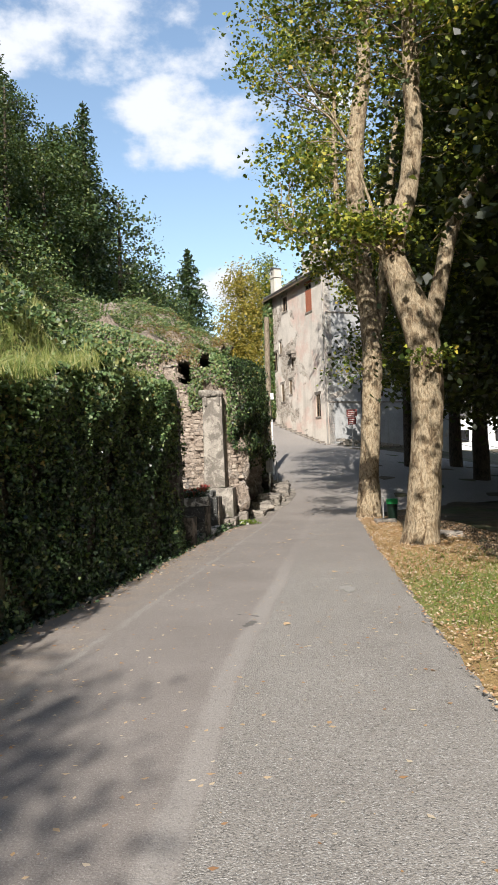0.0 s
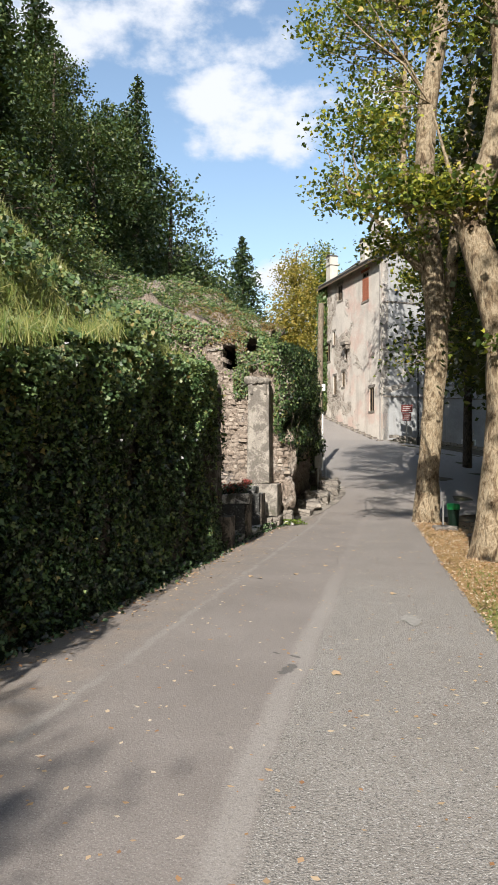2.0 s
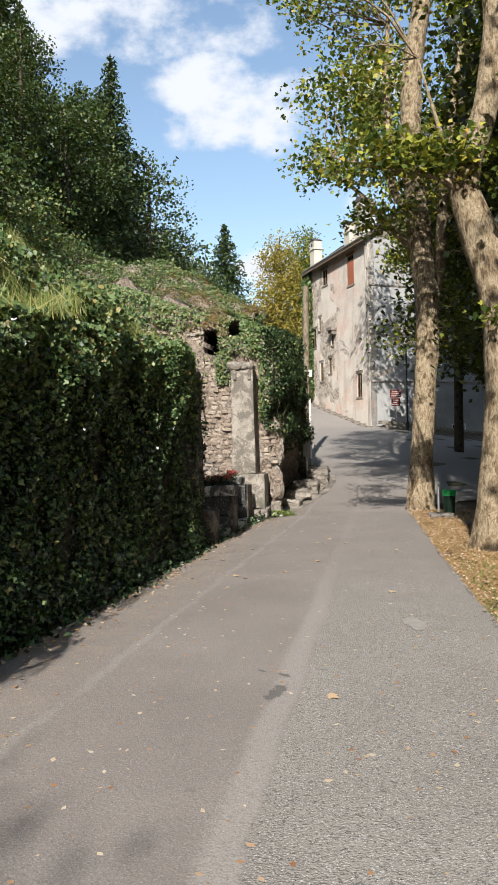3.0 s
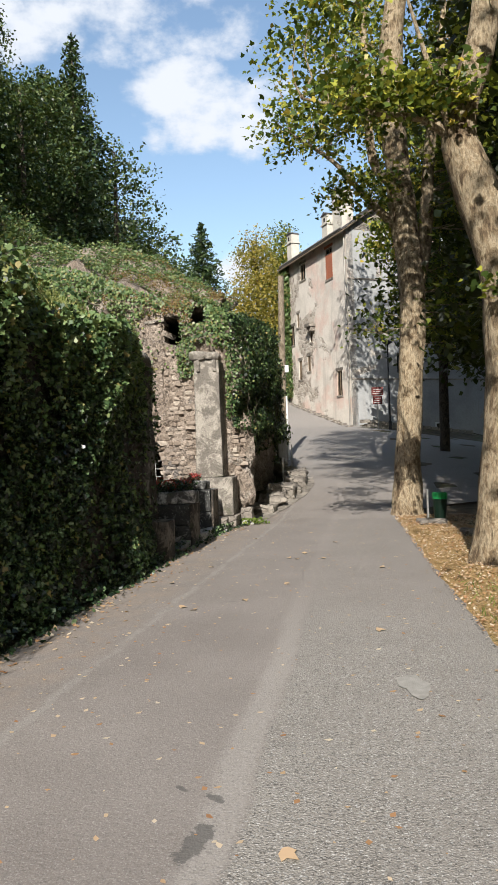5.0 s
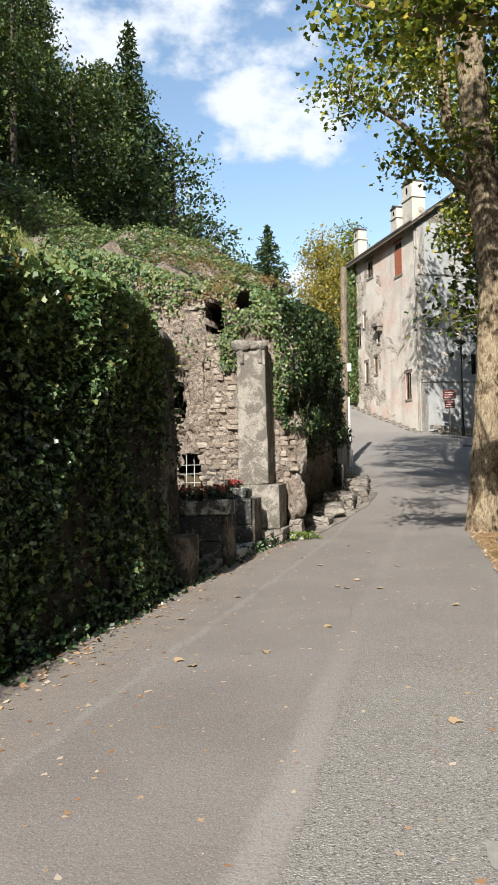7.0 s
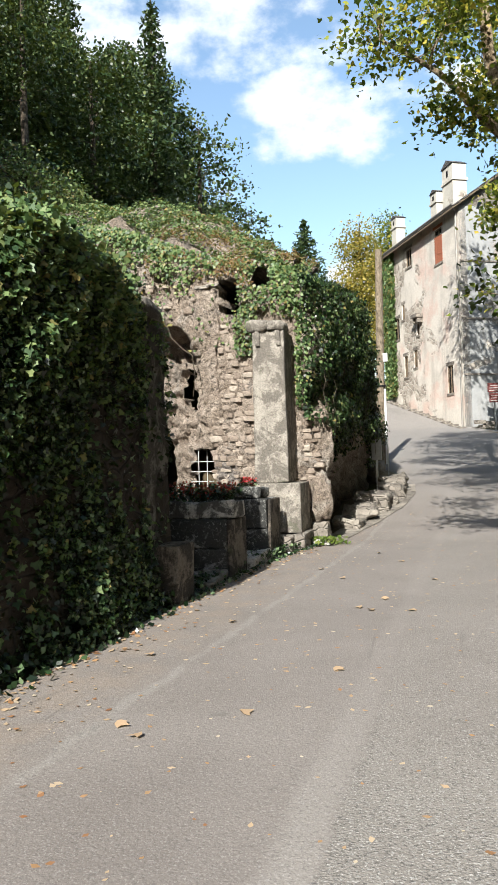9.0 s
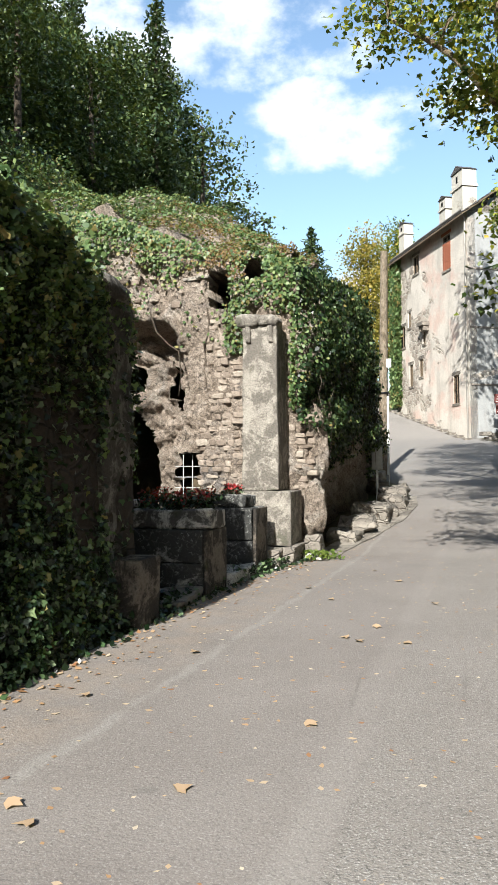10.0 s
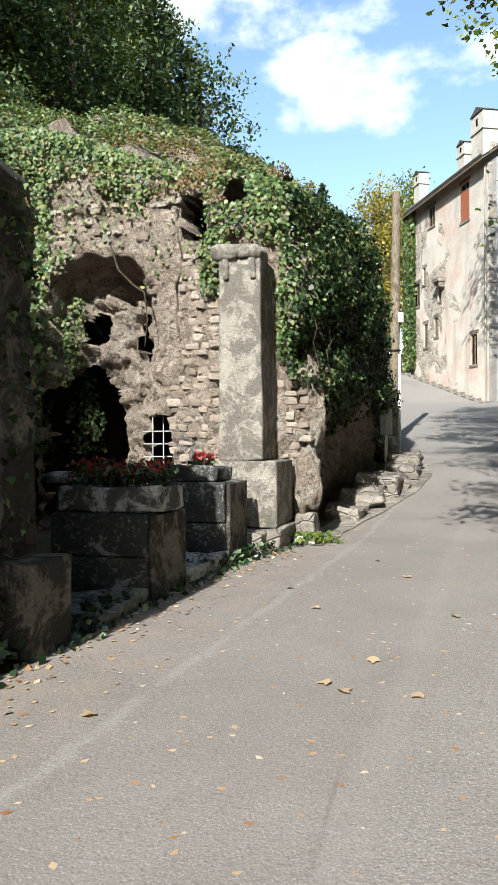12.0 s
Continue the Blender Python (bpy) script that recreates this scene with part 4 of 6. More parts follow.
def chimney(s, d, z0, w, dd, h, cap=True, fins=True):
    g = Geo()
    local_box(g, CORNER, ALONG, ACROSS, s - w / 2, s + w / 2, d - dd / 2, d + dd / 2, z0, z0 + h)
    stack = part("chimney", g, CHIMNEY, house, "pale rendered chimney")
    g = Geo()
    local_box(g, CORNER, ALONG, ACROSS, s - w / 2 - 0.07, s + w / 2 + 0.07, d - dd / 2 - 0.07, d + dd / 2 + 0.07, z0 + h * 0.72, z0 + h * 0.76)
    part("band", g, CHIMNEY, stack)
    g = Geo()
    a = lambda ss, dd2, z: CORNER + ALONG * ss + ACROSS * dd2 + Vector((0, 0, z))
    z = z0 + h + 0.004
    v = [a(s - w / 2 - 0.06, d - dd / 2 - 0.06, z), a(s + w / 2 + 0.06, d - dd / 2 - 0.06, z), a(s + w / 2 + 0.06, d + dd / 2 + 0.06, z), a(s - w / 2 - 0.06, d + dd / 2 + 0.06, z), a(s, d - dd / 2 - 0.06, z + w * 0.3), a(s, d + dd / 2 + 0.06, z + w * 0.3)]
    g.add(v, [(0, 3, 2, 1), (0, 1, 4), (2, 3, 5), (1, 2, 5, 4), (3, 0, 4, 5)])
    part("cap", g, SLATE, stack)
    # near-black plate on the stack gives the flue hole's inner shade by colour
    g = Geo()
    local_box(g, CORNER, ALONG, ACROSS, s - 0.1, s + 0.1, d - dd / 2 - 0.012, d - dd / 2 - 0.003, z0 + h * 0.82, z0 + h * 0.93)
    part("flue_hole_plate", g, DARK_GLASS, stack)


chimney(2.7, 1.3, EAVE - 0.3, 1.3, 0.9, 3.6)
chimney(3.9, 0.9, EAVE - 0.3, 0.8, 0.8, 2.4)
chimney(9.2, 0.5, EAVE - 0.2, 0.75, 0.65, 2.5)

# ---- kerb, low wall, sign, lamp by the house ----
g = Geo()
kerb = thing("kerb", CORNER + Vector((0, 0, 3)), "pale stone kerb along the foot of the house", "kerb", kind="structure")
proto = None
for i in range(12):
    s = -0.4 + i * 0.9
    p = CORNER + ALONG * (s + 0.45) - ACROSS * 0.32
    z = float(interp(p.y, CLIMB))
    ob = part("kerb_stone", stone_mesh("kerb_stone", -0.43, 0.43, -0.2, 0.2, -0.25, 0.06, 0.02, 0.012, 1, i), RUBBLE, kerb)
    ob.matrix_parent_inverse = Matrix.Translation(-kerb.location)
    ob.matrix_basis = Matrix.Translation((p.x, p.y, z)) @ Matrix.Rotation(math.atan2(ALONG.y, ALONG.x), 4, "Z")
low = thing("low_wall", CORNER + Vector((2, -0.5, 2.6)), "low dry-stone wall in front of the shaded gable", "wall")
for r in range(5):
    for i in range(15):
        s = 0.45 + i * 0.55 + (0.27 if r % 2 else 0)
        p = CORNER + ACROSS * s - ALONG * 0.75
        z = 2.55 - 0.11 * s + r * 0.24
        ob = part("stone", stone_mesh("stone", -0.27, 0.27, -0.2, 0.2, -0.115, 0.115, 0.035, 0.02, 0, r * 20 + i), RUBBLE, low)
        ob.matrix_parent_inverse = Matrix.Translation(-low.location)
        ob.matrix_basis = Matrix.Translation((p.x, p.y, z)) @ Matrix.Rotation(math.atan2(ACROSS.y, ACROSS.x) + random.uniform(-0.06, 0.06), 4, "Z")

lp = CORNER + ACROSS * 1.5 - ALONG * 2.0
lz = land1(lp.x, lp.y)
lamp = thing("street_lamp", (lp.x, lp.y, lz), "slim black street lamp beside the low wall", "street lamp")
part("post", Geo().tube([(lp.x, lp.y, lz - 0.2), (lp.x, lp.y, lz + 0.5), (lp.x, lp.y, lz + 0.55), (lp.x, lp.y, lz + 5.2)], [0.1, 0.1, 0.055, 0.045], 10), IRON, lamp)
part("lantern", Geo().tube([(lp.x, lp.y, lz + 5.2), (lp.x, lp.y, lz + 5.32), (lp.x, lp.y, lz + 5.36), (lp.x, lp.y, lz + 5.5)], [0.08, 0.3, 0.3, 0.1], 12), IRON, lamp)
sp = CORNER + ACROSS * 0.9 - ALONG * 1.6
sz = land1(sp.x, sp.y)
sign = thing("road_sign", (sp.x, sp.y, sz), "red-brown direction sign with white lettering on a post", "sign")
part("post", Geo().tube([(sp.x, sp.y, sz - 0.2), (sp.x, sp.y, sz + 2.6)], [0.04, 0.04], 8), STEEL, sign)
for i, (z0, z1, w) in enumerate(((2.0, 2.5, 0.36), (1.45, 1.94, 0.28))):
    pl = part("panel", Geo().box(sp.x - w, sp.x + w, sp.y - 0.07, sp.y - 0.045, sz + z0, sz + z1), SIGN_RED, sign)
    for j in range(3):
        zz = sz + z0 + 0.08 + j * 0.13
        part("lettering", Geo().box(sp.x - w * (0.8 - 0.1 * j), sp.x + w * (0.75 - 0.2 * (j % 2)), sp.y - 0.078, sp.y - 0.074, zz, zz + 0.045), SIGN_TEXT, pl)

# ---- utility pole at the bend ----
POLE = Vector((-0.78, 36.0, 1.2))
pole = thing("utility_pole", POLE, "weathered wooden utility pole with a pale cable duct", "utility pole")
part("shaft", Geo().tube([POLE + Vector((0.012 * i, 0, z)) for i, z in enumerate(np.linspace(-0.3, 8.0, 12))], np.linspace(0.17, 0.125, 12), 12, 0.05), POLE_WOOD, pole)
part("duct", Geo().tube([POLE + Vector((0.2, -0.06, -0.1)), POLE + Vector((0.2, -0.06, 2.9))], [0.045, 0.045], 8), WHITE, pole)
part("cable", Geo().tube([POLE + Vector((0.19, -0.05, z)) for z in np.linspace(2.91, 7.6, 8)], [0.02] * 8, 6), IRON, pole)
part("junction_box", Geo().box(POLE.x + 0.17, POLE.x + 0.33, POLE.y - 0.12, POLE.y + 0.06, POLE.z + 3.9, POLE.z + 4.2), WHITE, pole)
for z in (3.0,):
    part("strap", Geo().tube([POLE + Vector((0.05, 0, z)), POLE + Vector((0.05, 0, z + 0.04))], [0.2, 0.2], 12), IRON, pole)

# ---- stones, troughs and pilaster before the caves ----
end_pier = thing("wall_pier", (-2.2, 17.1, 0), "grey plastered stone pier ending the ivy wall", "pier")
part("masonry", stone_mesh("masonry", -2.5, -2.06, 16.78, 17.5, -0.1, 3.26, 0.02, 0.022, 16, 15), PLASTER, end_pier)
part("cap_stone", stone_mesh("cap_stone", -2.52, -2.04, 16.75, 17.52, 3.262, 3.46, 0.09, 0.04, 5, 16), PLASTER, end_pier)
pier = thing("rock_pier", (-3.44, 23.2, 3.9), "grey masonry pier stub built against the rock", "pier")
part("masonry", stone_mesh("masonry", -3.5, -3.06, 23.2, 23.9, 2.4, 5.1, 0.03, 0.06, 12, 17), ROCK, pier)
part("cap_slab", stone_mesh("cap_slab", -3.54, -3.02, 23.14, 23.9, 5.104, 5.17, 0.02, 0.02, 4, 18), RUBBLE, pier)
pil = thing("pilaster", (-1.9, 22.75, 1.19), "tall weathered stone pilaster with a carved double cap", "pilaster")
bm_top = 4.02
part("shaft", stone_mesh("shaft", -2.21, -1.55, 22.42, 23.3, 1.19, bm_top, 0.025, 0.016, 8, 3, 0.1), PILASTER, pil)
for i, (cx, w) in enumerate(((-2.07, 0.2), (-1.74, 0.17))):
    lump = part("cap_lump", stone_mesh("cap_lump", cx - w, cx + w, 22.33, 22.9, 4.0, 4.22, 0.09, 0.03, 3, i + 11), PILASTER, pil)
    part("carved_drip", stone_mesh("carved_drip", cx - 0.05 + 0.06 * i, cx + 0.04 + 0.06 * i, 22.37, 22.5, 3.72, 4.01, 0.03, 0.012, 2, i + 31), PILASTER, lump)
ped = thing("pedestal", (-1.62, 22.6, 0.0), "square stained stone pedestal beneath the pilaster", "pedestal")
part("block", stone_mesh("block", -2.3, -1.3, 22.15, 23.15, 0.30, 1.185, 0.015, 0.008, 5, 5), PILASTER, ped)
part("footing", stone_mesh("footing", -2.35, -1.22, 22.0, 23.2, -0.1, 0.29, 0.03, 0.03, 4, 6), RUBBLE, ped)


def trough(name, x0, x1, y0, y1, h, label, seed):
    t = thing(name, ((x0 + x1) / 2, (y0 + y1) / 2, 0), label, "trough", group="stone troughs by the road")
    half = h * 0.5
    part("lower_course", stone_mesh("lower_course", x0, x1, y0, y1, -0.08, half - 0.004, 0.012, 0.006, 5, seed), BLOCK, t)
    part("upper_course", stone_mesh("upper_course", x0 + 0.006, x1 - 0.008, y0 + 0.008, y1 - 0.005, half + 0.004, h, 0.014, 0.007, 5, seed + 1), BLOCK, t)
    part("end_slab", stone_mesh("end_slab", x1 + 0.002, x1 + 0.05, y0 + 0.03, y1 - 0.01, -0.05, h - 0.01, 0.012, 0.006, 4, seed + 2), BLOCK_SIDE, t)
    return t


trough("stone_plinth", -2.75, -1.74, 18.85, 19.72, 0.80, "dark lichen-stained stone plinth carrying a flower planter", 21)
trough("stone_plinth", -2.55, -1.65, 20.95, 21.75, 0.97, "dark lichen-stained stone plinth under a worn trough", 31)


def planter(x0, x1, y0, y1, z0, z1, wall, label, material, seed):
    p = thing("planter", ((x0 + x1) / 2, (y0 + y1) / 2, z0), label, "planter", group="planters with red flowers")
    for i, (a, b, c, d) in enumerate(((x0, x1, y0, y0 + wall), (x0, x1, y1 - wall, y1), (x0, x0 + wall, y0 + wall, y1 - wall), (x1 - wall, x1, y0 + wall, y1 - wall))):
        part("side", stone_mesh("side", a, b, c, d, z0 + 0.004, z1 - 0.02 * (i % 2), 0.03, 0.016, 4, seed + i), material, p)
    part("soil", Geo().box(x0 + wall, x1 - wall, y0 + wall, y1 - wall, z0 + 0.01, z1 - 0.05), SOIL, p)
    return p


planter(-2.7, -1.66, 18.92, 19.62, 0.81, 1.06, 0.11, "pale stone planter with fluted end, filled with earth", PALE, 41)
planter(-2.5, -1.75, 21.0, 21.6, 0.98, 1.17, 0.12, "worn dark stone trough with a small red plant", BLOCK, 51)


def flowers(cx, cy, z, rx, ry, h, n, seed, label):
    f = thing("flowers", (cx, cy, z), label, "flowers")
    g = np.random.default_rng(seed)
    base = np.stack([cx + rx * g.uniform(-1, 1, n), cy + ry * g.uniform(-1, 1, n), z + h * g.beta(2, 2, n)], axis=1)
    part("blossoms", leaves("blossoms", base + [0, 0, 0.04], 0.05, KITE, (0, -0.5, 0.7), 0.8, seed=seed), RED_LEAF, f)
    green = np.repeat(base, 2, axis=0) + g.normal(scale=0.04, size=(2 * n, 3)) - [0, 0, 0.05]
    part("foliage", leaves("foliage", green, 0.065, KITE, (0, -0.4, 0.8), 0.9, seed=seed + 1), SHADED_IVY, f)
    s = Geo()
    for p in base[:: max(1, n // 30)]:
        s.tube([(p[0] * 0.7 + cx * 0.3, p[1], z - 0.06), (p[0], p[1], p[2])], [0.006, 0.004], 4)
    tagged(part("stems", s, DARK_BARK, f), kind="stuff")


flowers(-2.2, 19.25, 1.04, 0.46, 0.26, 0.26, 420, 61, "dark red begonias flowering in the planter")
flowers(-2.05, 21.3, 1.14, 0.14, 0.12, 0.16, 90, 62, "small red plant in the worn trough")

blk = tagged(part("stone_block", stone_mesh("stone_block", -2.12, -1.75, 16.95, 17.48, -0.05, 0.66, 0.02, 0.012, 4, 71), BLOCK_SIDE), "short mossy stone block at the end of the wall", "block")
for i, (x0, x1, y0, y1, z1, name, lab) in enumerate((
        (-2.9, -1.72, 17.9, 18.82, 0.10, "step_slab", "low stone slab at the edge of the lane"),
        (-2.8, -1.6, 19.74, 20.93, 0.15, "step_slab", "worn stone slab between two plinths"),
        (-2.4, -1.4, 21.77, 22.0, 0.28, "step_slab", "low masonry step beside the pedestal"),
        (-1.18, -0.88, 22.7, 23.3, 0.12, "step_slab", "flat pale stone at the foot of the rock"),
        (-1.22, -0.92, 23.0, 23.45, 0.42, "stone_block", "small squared stone below the rock"))):
    tagged(part(name, stone_mesh(name, x0, x1, y0, y1, -0.08, z1, 0.03, 0.03, 4, 80 + i), PALE if i in (1, 3) else RUBBLE), lab, "stone")


def boulder(name, c, r, label, seed, mat=None):
    bm = bmesh.new()
    bmesh.ops.create_icosphere(bm, subdivisions=4, radius=1)
    for v in bm.verts:
        q = v.co.copy()
        k = 1 + 0.28 * noise.fractal(q * 1.4 + Vector((seed, 0, 0)), 1.0, 2.0, 4) + 0.1 * noise.noise(q * 5 + Vector((0, seed, 0)))
        v.co = Vector((q.x * r[0], q.y * r[1], q.z * r[2])) * k + Vector(c)
    for f in bm.faces:
        f.smooth = True
    return tagged(part(name, bm, mat or ROCK), label, "rock")


boulder("boulder", (-1.08, 23.25, 0.86), (0.2, 0.24, 0.5), "upright eroded tufa boulder beside the pedestal", 3)
boulder("boulder", (-1.16, 23.7, 1.9), (0.26, 0.3, 0.75), "knobbly tufa lump under hanging ivy", 8)
for i, (x, y, s) in enumerate(((-0.72, 25.6, 0.34), (-0.52, 26.6, 0.36), (-0.3, 27.7, 0.4), (-0.1, 28.7, 0.36), (0.02, 29.6, 0.4), (0.05, 30.5, 0.36), (-0.1, 31.4, 0.36), (-0.42, 32.4, 0.34), (-0.75, 33.4, 0.3))):
    z = float(interp(y, CLIMB))
    tagged(part("edge_stone", stone_mesh("edge_stone", x - s - 0.15, x + s * 0.6, y - 0.56, y + 0.54, z - 0.1, z + 0.16 + 0.12 * (i % 3), 0.09, 0.09, 4, 90 + 7 * i), RUBBLE), "rough edging stone at the foot of the rock", "stone", group="edging stones round the bend")
sheet = strip("gutter_edge", np.arange(22.6, 31.6, 0.3), [(22.6, -1.3), (25, -0.95), (28, -0.25), (30, 0.0), (31.6, 0.0)], [(22.6, -0.8), (25, -0.45), (28, 0.3), (30, 0.55), (31.6, 0.45)], 4, RUBBLE, 0.018, 0.06)
tagged(sheet, "strip of pale worn paving at the foot of the rock", "paving", kind="structure")
box_t = thing("meter_box", (-0.72, 30.2, 1.5), "grey metal meter box on a post against the rock", "meter box")
part("case", stone_mesh("case", -0.66, -0.38, 30.1, 30.25, 1.55, 2.15, 0.02, 0.0, 0), GREY_BOX, box_t)
part("post", Geo().box(-0.55, -0.49, 30.14, 30.2, 0.4, 1.549), STEEL, box_t)
rod = thing("marker_rod", (-0.2, 31.0, 0.8), "thin white marker rod beside the rock", "rod")
part("rod", Geo().tube([(-0.25, 31.0, 0.6), (-0.25, 31.0, 2.0)], [0.02, 0.02], 6), WHITE_IRON, rod)

grille = thing("window_grille", (-3.66, 23.2, 0.9), "white iron bars across the small cave window", "grille")
for i in range(2):
    x = -3.57 + 0.18 * i
    part("upright_bar", Geo().tube([(x, 23.3, 0.88), (x, 23.3, 1.84)], [0.008, 0.008], 6), WHITE_IRON, grille)
for i in range(4):
    z = 1.02 + 0.2 * i
    part("cross_bar", Geo().tube([(-3.74, 23.33, z), (-3.26, 23.33, z)], [0.008, 0.008], 6), WHITE_IRON, grille)
tagged(part("stone_capital", stone_mesh("stone_capital", -3.62, -3.25, 20.2, 20.5, 1.0, 1.12, 0.04, 0.02, 3, 99), PALE), "round pale stone slab on a short column", "stone")
tagged(part("stone_column", Geo().tube([(-3.43, 20.35, -0.05), (-3.43, 20.35, 0.995)], [0.12, 0.11], 12), BLOCK), "short dark stone column in the yard", "column")

# ---- litter bin ----
bx, by = 3.5, 22.5
bin_t = thing("litter_bin", (bx, by, 0), "bright green plastic litter bin on a post under the trees", "litter bin")
g = Geo()
prof = [(0.06, 0.11), (0.08, 0.135), (0.5, 0.165), (0.52, 0.17), (0.48, 0.14), (0.1, 0.12)]
g.tube([(bx, by, z) for z, r in prof], [r for z, r in prof], 16)
part("body", g, BIN_DARK, bin_t)
g = Geo()
prof = [(0.525, 0.172), (0.57, 0.18), (0.66, 0.18), (0.68, 0.165), (0.64, 0.15), (0.54, 0.14)]
g.tube([(bx, by, z) for z, r in prof], [r for z, r in prof], 16, close=False)
part("rim", g, BIN_GREEN, bin_t, "bright green rim")
part("base", Geo().tube([(bx, by, 0.0), (bx, by, 0.055)], [0.15, 0.12], 16), BIN_GREEN, bin_t)
part("post", Geo().tube([(bx - 0.27, by + 0.05, -0.1), (bx - 0.27, by + 0.05, 0.75)], [0.03, 0.03], 8), STEEL, bin_t)
for i, (x, y, s) in enumerate(((3.2, 21.9, 0.3), (3.75, 19.7, 0.28), (4.5, 12.6, 0.42), (4.25, 17.6, 0.25))):
    tagged(part("flat_stone", stone_mesh("flat_stone", x - s, x + s, y - 0.25, y + 0.25, -0.05, 0.12, 0.05, 0.03, 3, 110 + i), RUBBLE), "flat grey stone lying at the verge", "stone", group="stones along the verge")

# ---- trees ----


def grow(name, loc, label, trunks, blobs, sprays, per, size, bark, leaf, seed, shape=LOBED, twigs=110, seg=14, flat=0.45, spread=0.36, at_origin=False, kind_group=""):
    """A tree: trunk and limbs as swept tubes, twigs out to the sprays, and a crown of single leaves."""
    t = thing(name, loc, label, "tree", group=kind_group)
    g = np.random.default_rng(seed)
    skeleton = []
    for i, (pts, radii) in enumerate(trunks):
        p = np.asarray(pts, float)
        k = np.linspace(0, len(p) - 1, (len(p) - 1) * 5 + 1)
        q = np.stack([np.interp(k, range(len(p)), p[:, a]) for a in range(3)], axis=1)
        for _ in range(2):
            q[1:-1] = (q[:-2] + 2 * q[1:-1] + q[2:]) / 4
        r = np.interp(k, range(len(p)), radii)
        part("trunk" if i == 0 else "limb", Geo().tube(q, r, seg, 0.16).mesh("trunk", True), bark, t)
        skeleton.append(q)
    skeleton = np.concatenate(skeleton)
    w = np.array([b[2] for b in blobs], float)
    pick = g.choice(len(blobs), size=sprays, p=w / w.sum())
    c, r = np.array([b[0] for b in blobs])[pick], np.array([b[1] for b in blobs])[pick]
    d = unit(g.normal(size=(sprays, 3))) * (g.uniform(0.1, 1, sprays) ** 0.42)[:, None]
    tips = c + d * r
    b = Geo()
    for i in range(min(twigs, sprays)):
        near = skeleton[np.argmin(np.linalg.norm(skeleton - tips[i], axis=1) + 0.4 * np.maximum(0, skeleton[:, 2] - tips[i][2]))]
        mid = (near + tips[i]) / 2 + g.normal(scale=0.15, size=3) + [0, 0, 0.15]
        far = np.linalg.norm(tips[i] - near)
        b.tube([near, (near + mid) / 2 + g.normal(scale=0.05, size=3), mid, (mid + tips[i]) / 2 + g.normal(scale=0.08, size=3), tips[i]], np.array([0.018, 0.014, 0.011, 0.008, 0.004]) * min(2.5, 0.6 + far * 0.35), 5)
    if b.n:
        tagged(part("branchwork", b, bark, t), kind="stuff")
    pos = np.repeat(tips, per, axis=0) + g.normal(size=(sprays * per, 3)) * [spread, spread, spread * flat]
    tagged(part("crown", leaves("crown", pos, size, shape, (0, -0.15, 0.75), 0.75, 0.5, seed=seed + 5), leaf, t), kind="stuff")
    return t


grow("plane_tree", (3.33, 16.2, 0), "forked plane tree with mottled tan bark on the leafy verge",
     [([(3.33, 16.2, -0.2), (3.34, 16.2, 0.12), (3.45, 16.2, 1.2), (3.6, 16.2, 2.8), (3.62, 16.2, 3.9), (3.5, 16.2, 4.8), (3.2, 16.2, 5.6), (2.98, 16.25, 6.3), (3.12, 16.3, 6.95), (3.42, 16.3, 7.8), (3.6, 16.3, 9.1), (3.58, 16.3, 10.4), (3.6, 16.3, 12.5), (3.8, 16.3, 17)],
       [0.52, 0.4, 0.35, 0.34, 0.36, 0.38, 0.33, 0.26, 0.23, 0.22, 0.2, 0.19, 0.16, 0.05]),
      ([(3.62, 16.2, 4.4), (3.85, 16.2, 5.1), (4.05, 16.25, 5.9), (4.3, 16.3, 6.85), (4.65, 16.4, 7.6), (5.4, 16.5, 8.3), (7.0, 16.8, 9.6)], [0.22, 0.2, 0.18, 0.17, 0.15, 0.12, 0.05]),
      ([(3.0, 16.25, 6.3), (2.5, 16.1, 6.6), (1.7, 16.0, 6.7), (0.7, 16.0, 7.0)], [0.1, 0.06, 0.04, 0.015]),
      ([(3.35, 16.2, 5.3), (3.0, 16.1, 5.9), (2.6, 16.0, 7.2), (2.2, 15.9, 8.6)], [0.1, 0.06, 0.04, 0.015])],
     [((2.6, 16.2, 12.8), (2.3, 2.2, 2.8), 1.0), ((5.0, 16.8, 13.2), (2.6, 2.0, 3.2), 0.8), ((0.9, 15.8, 12.2), (1.7, 1.5, 1.5), 0.34), ((2.5, 15.9, 6.85), (0.75, 0.5, 0.3), 0.24), ((1.3, 15.9, 6.9), (1.0, 0.7, 0.4), 0.2), ((1.0, 16.2, 8.6), (0.7, 0.8, 0.7), 0.1), ((6.4, 16.6, 10.2), (2.6, 2.2, 3.0), 0.5),
      ((3.66, 15.75, 4.0), (0.26, 0.2, 0.1), 0.03), ((4.6, 14.6, 12.2), (1.6, 1.2, 1.6), 0.3), ((5.3, 17.8, 7.2), (1.4, 1.0, 1.6), 0.25)],
     520, 30, 0.105, PLANE_BARK, PLANE_LEAF, 201, twigs=250, spread=0.27)
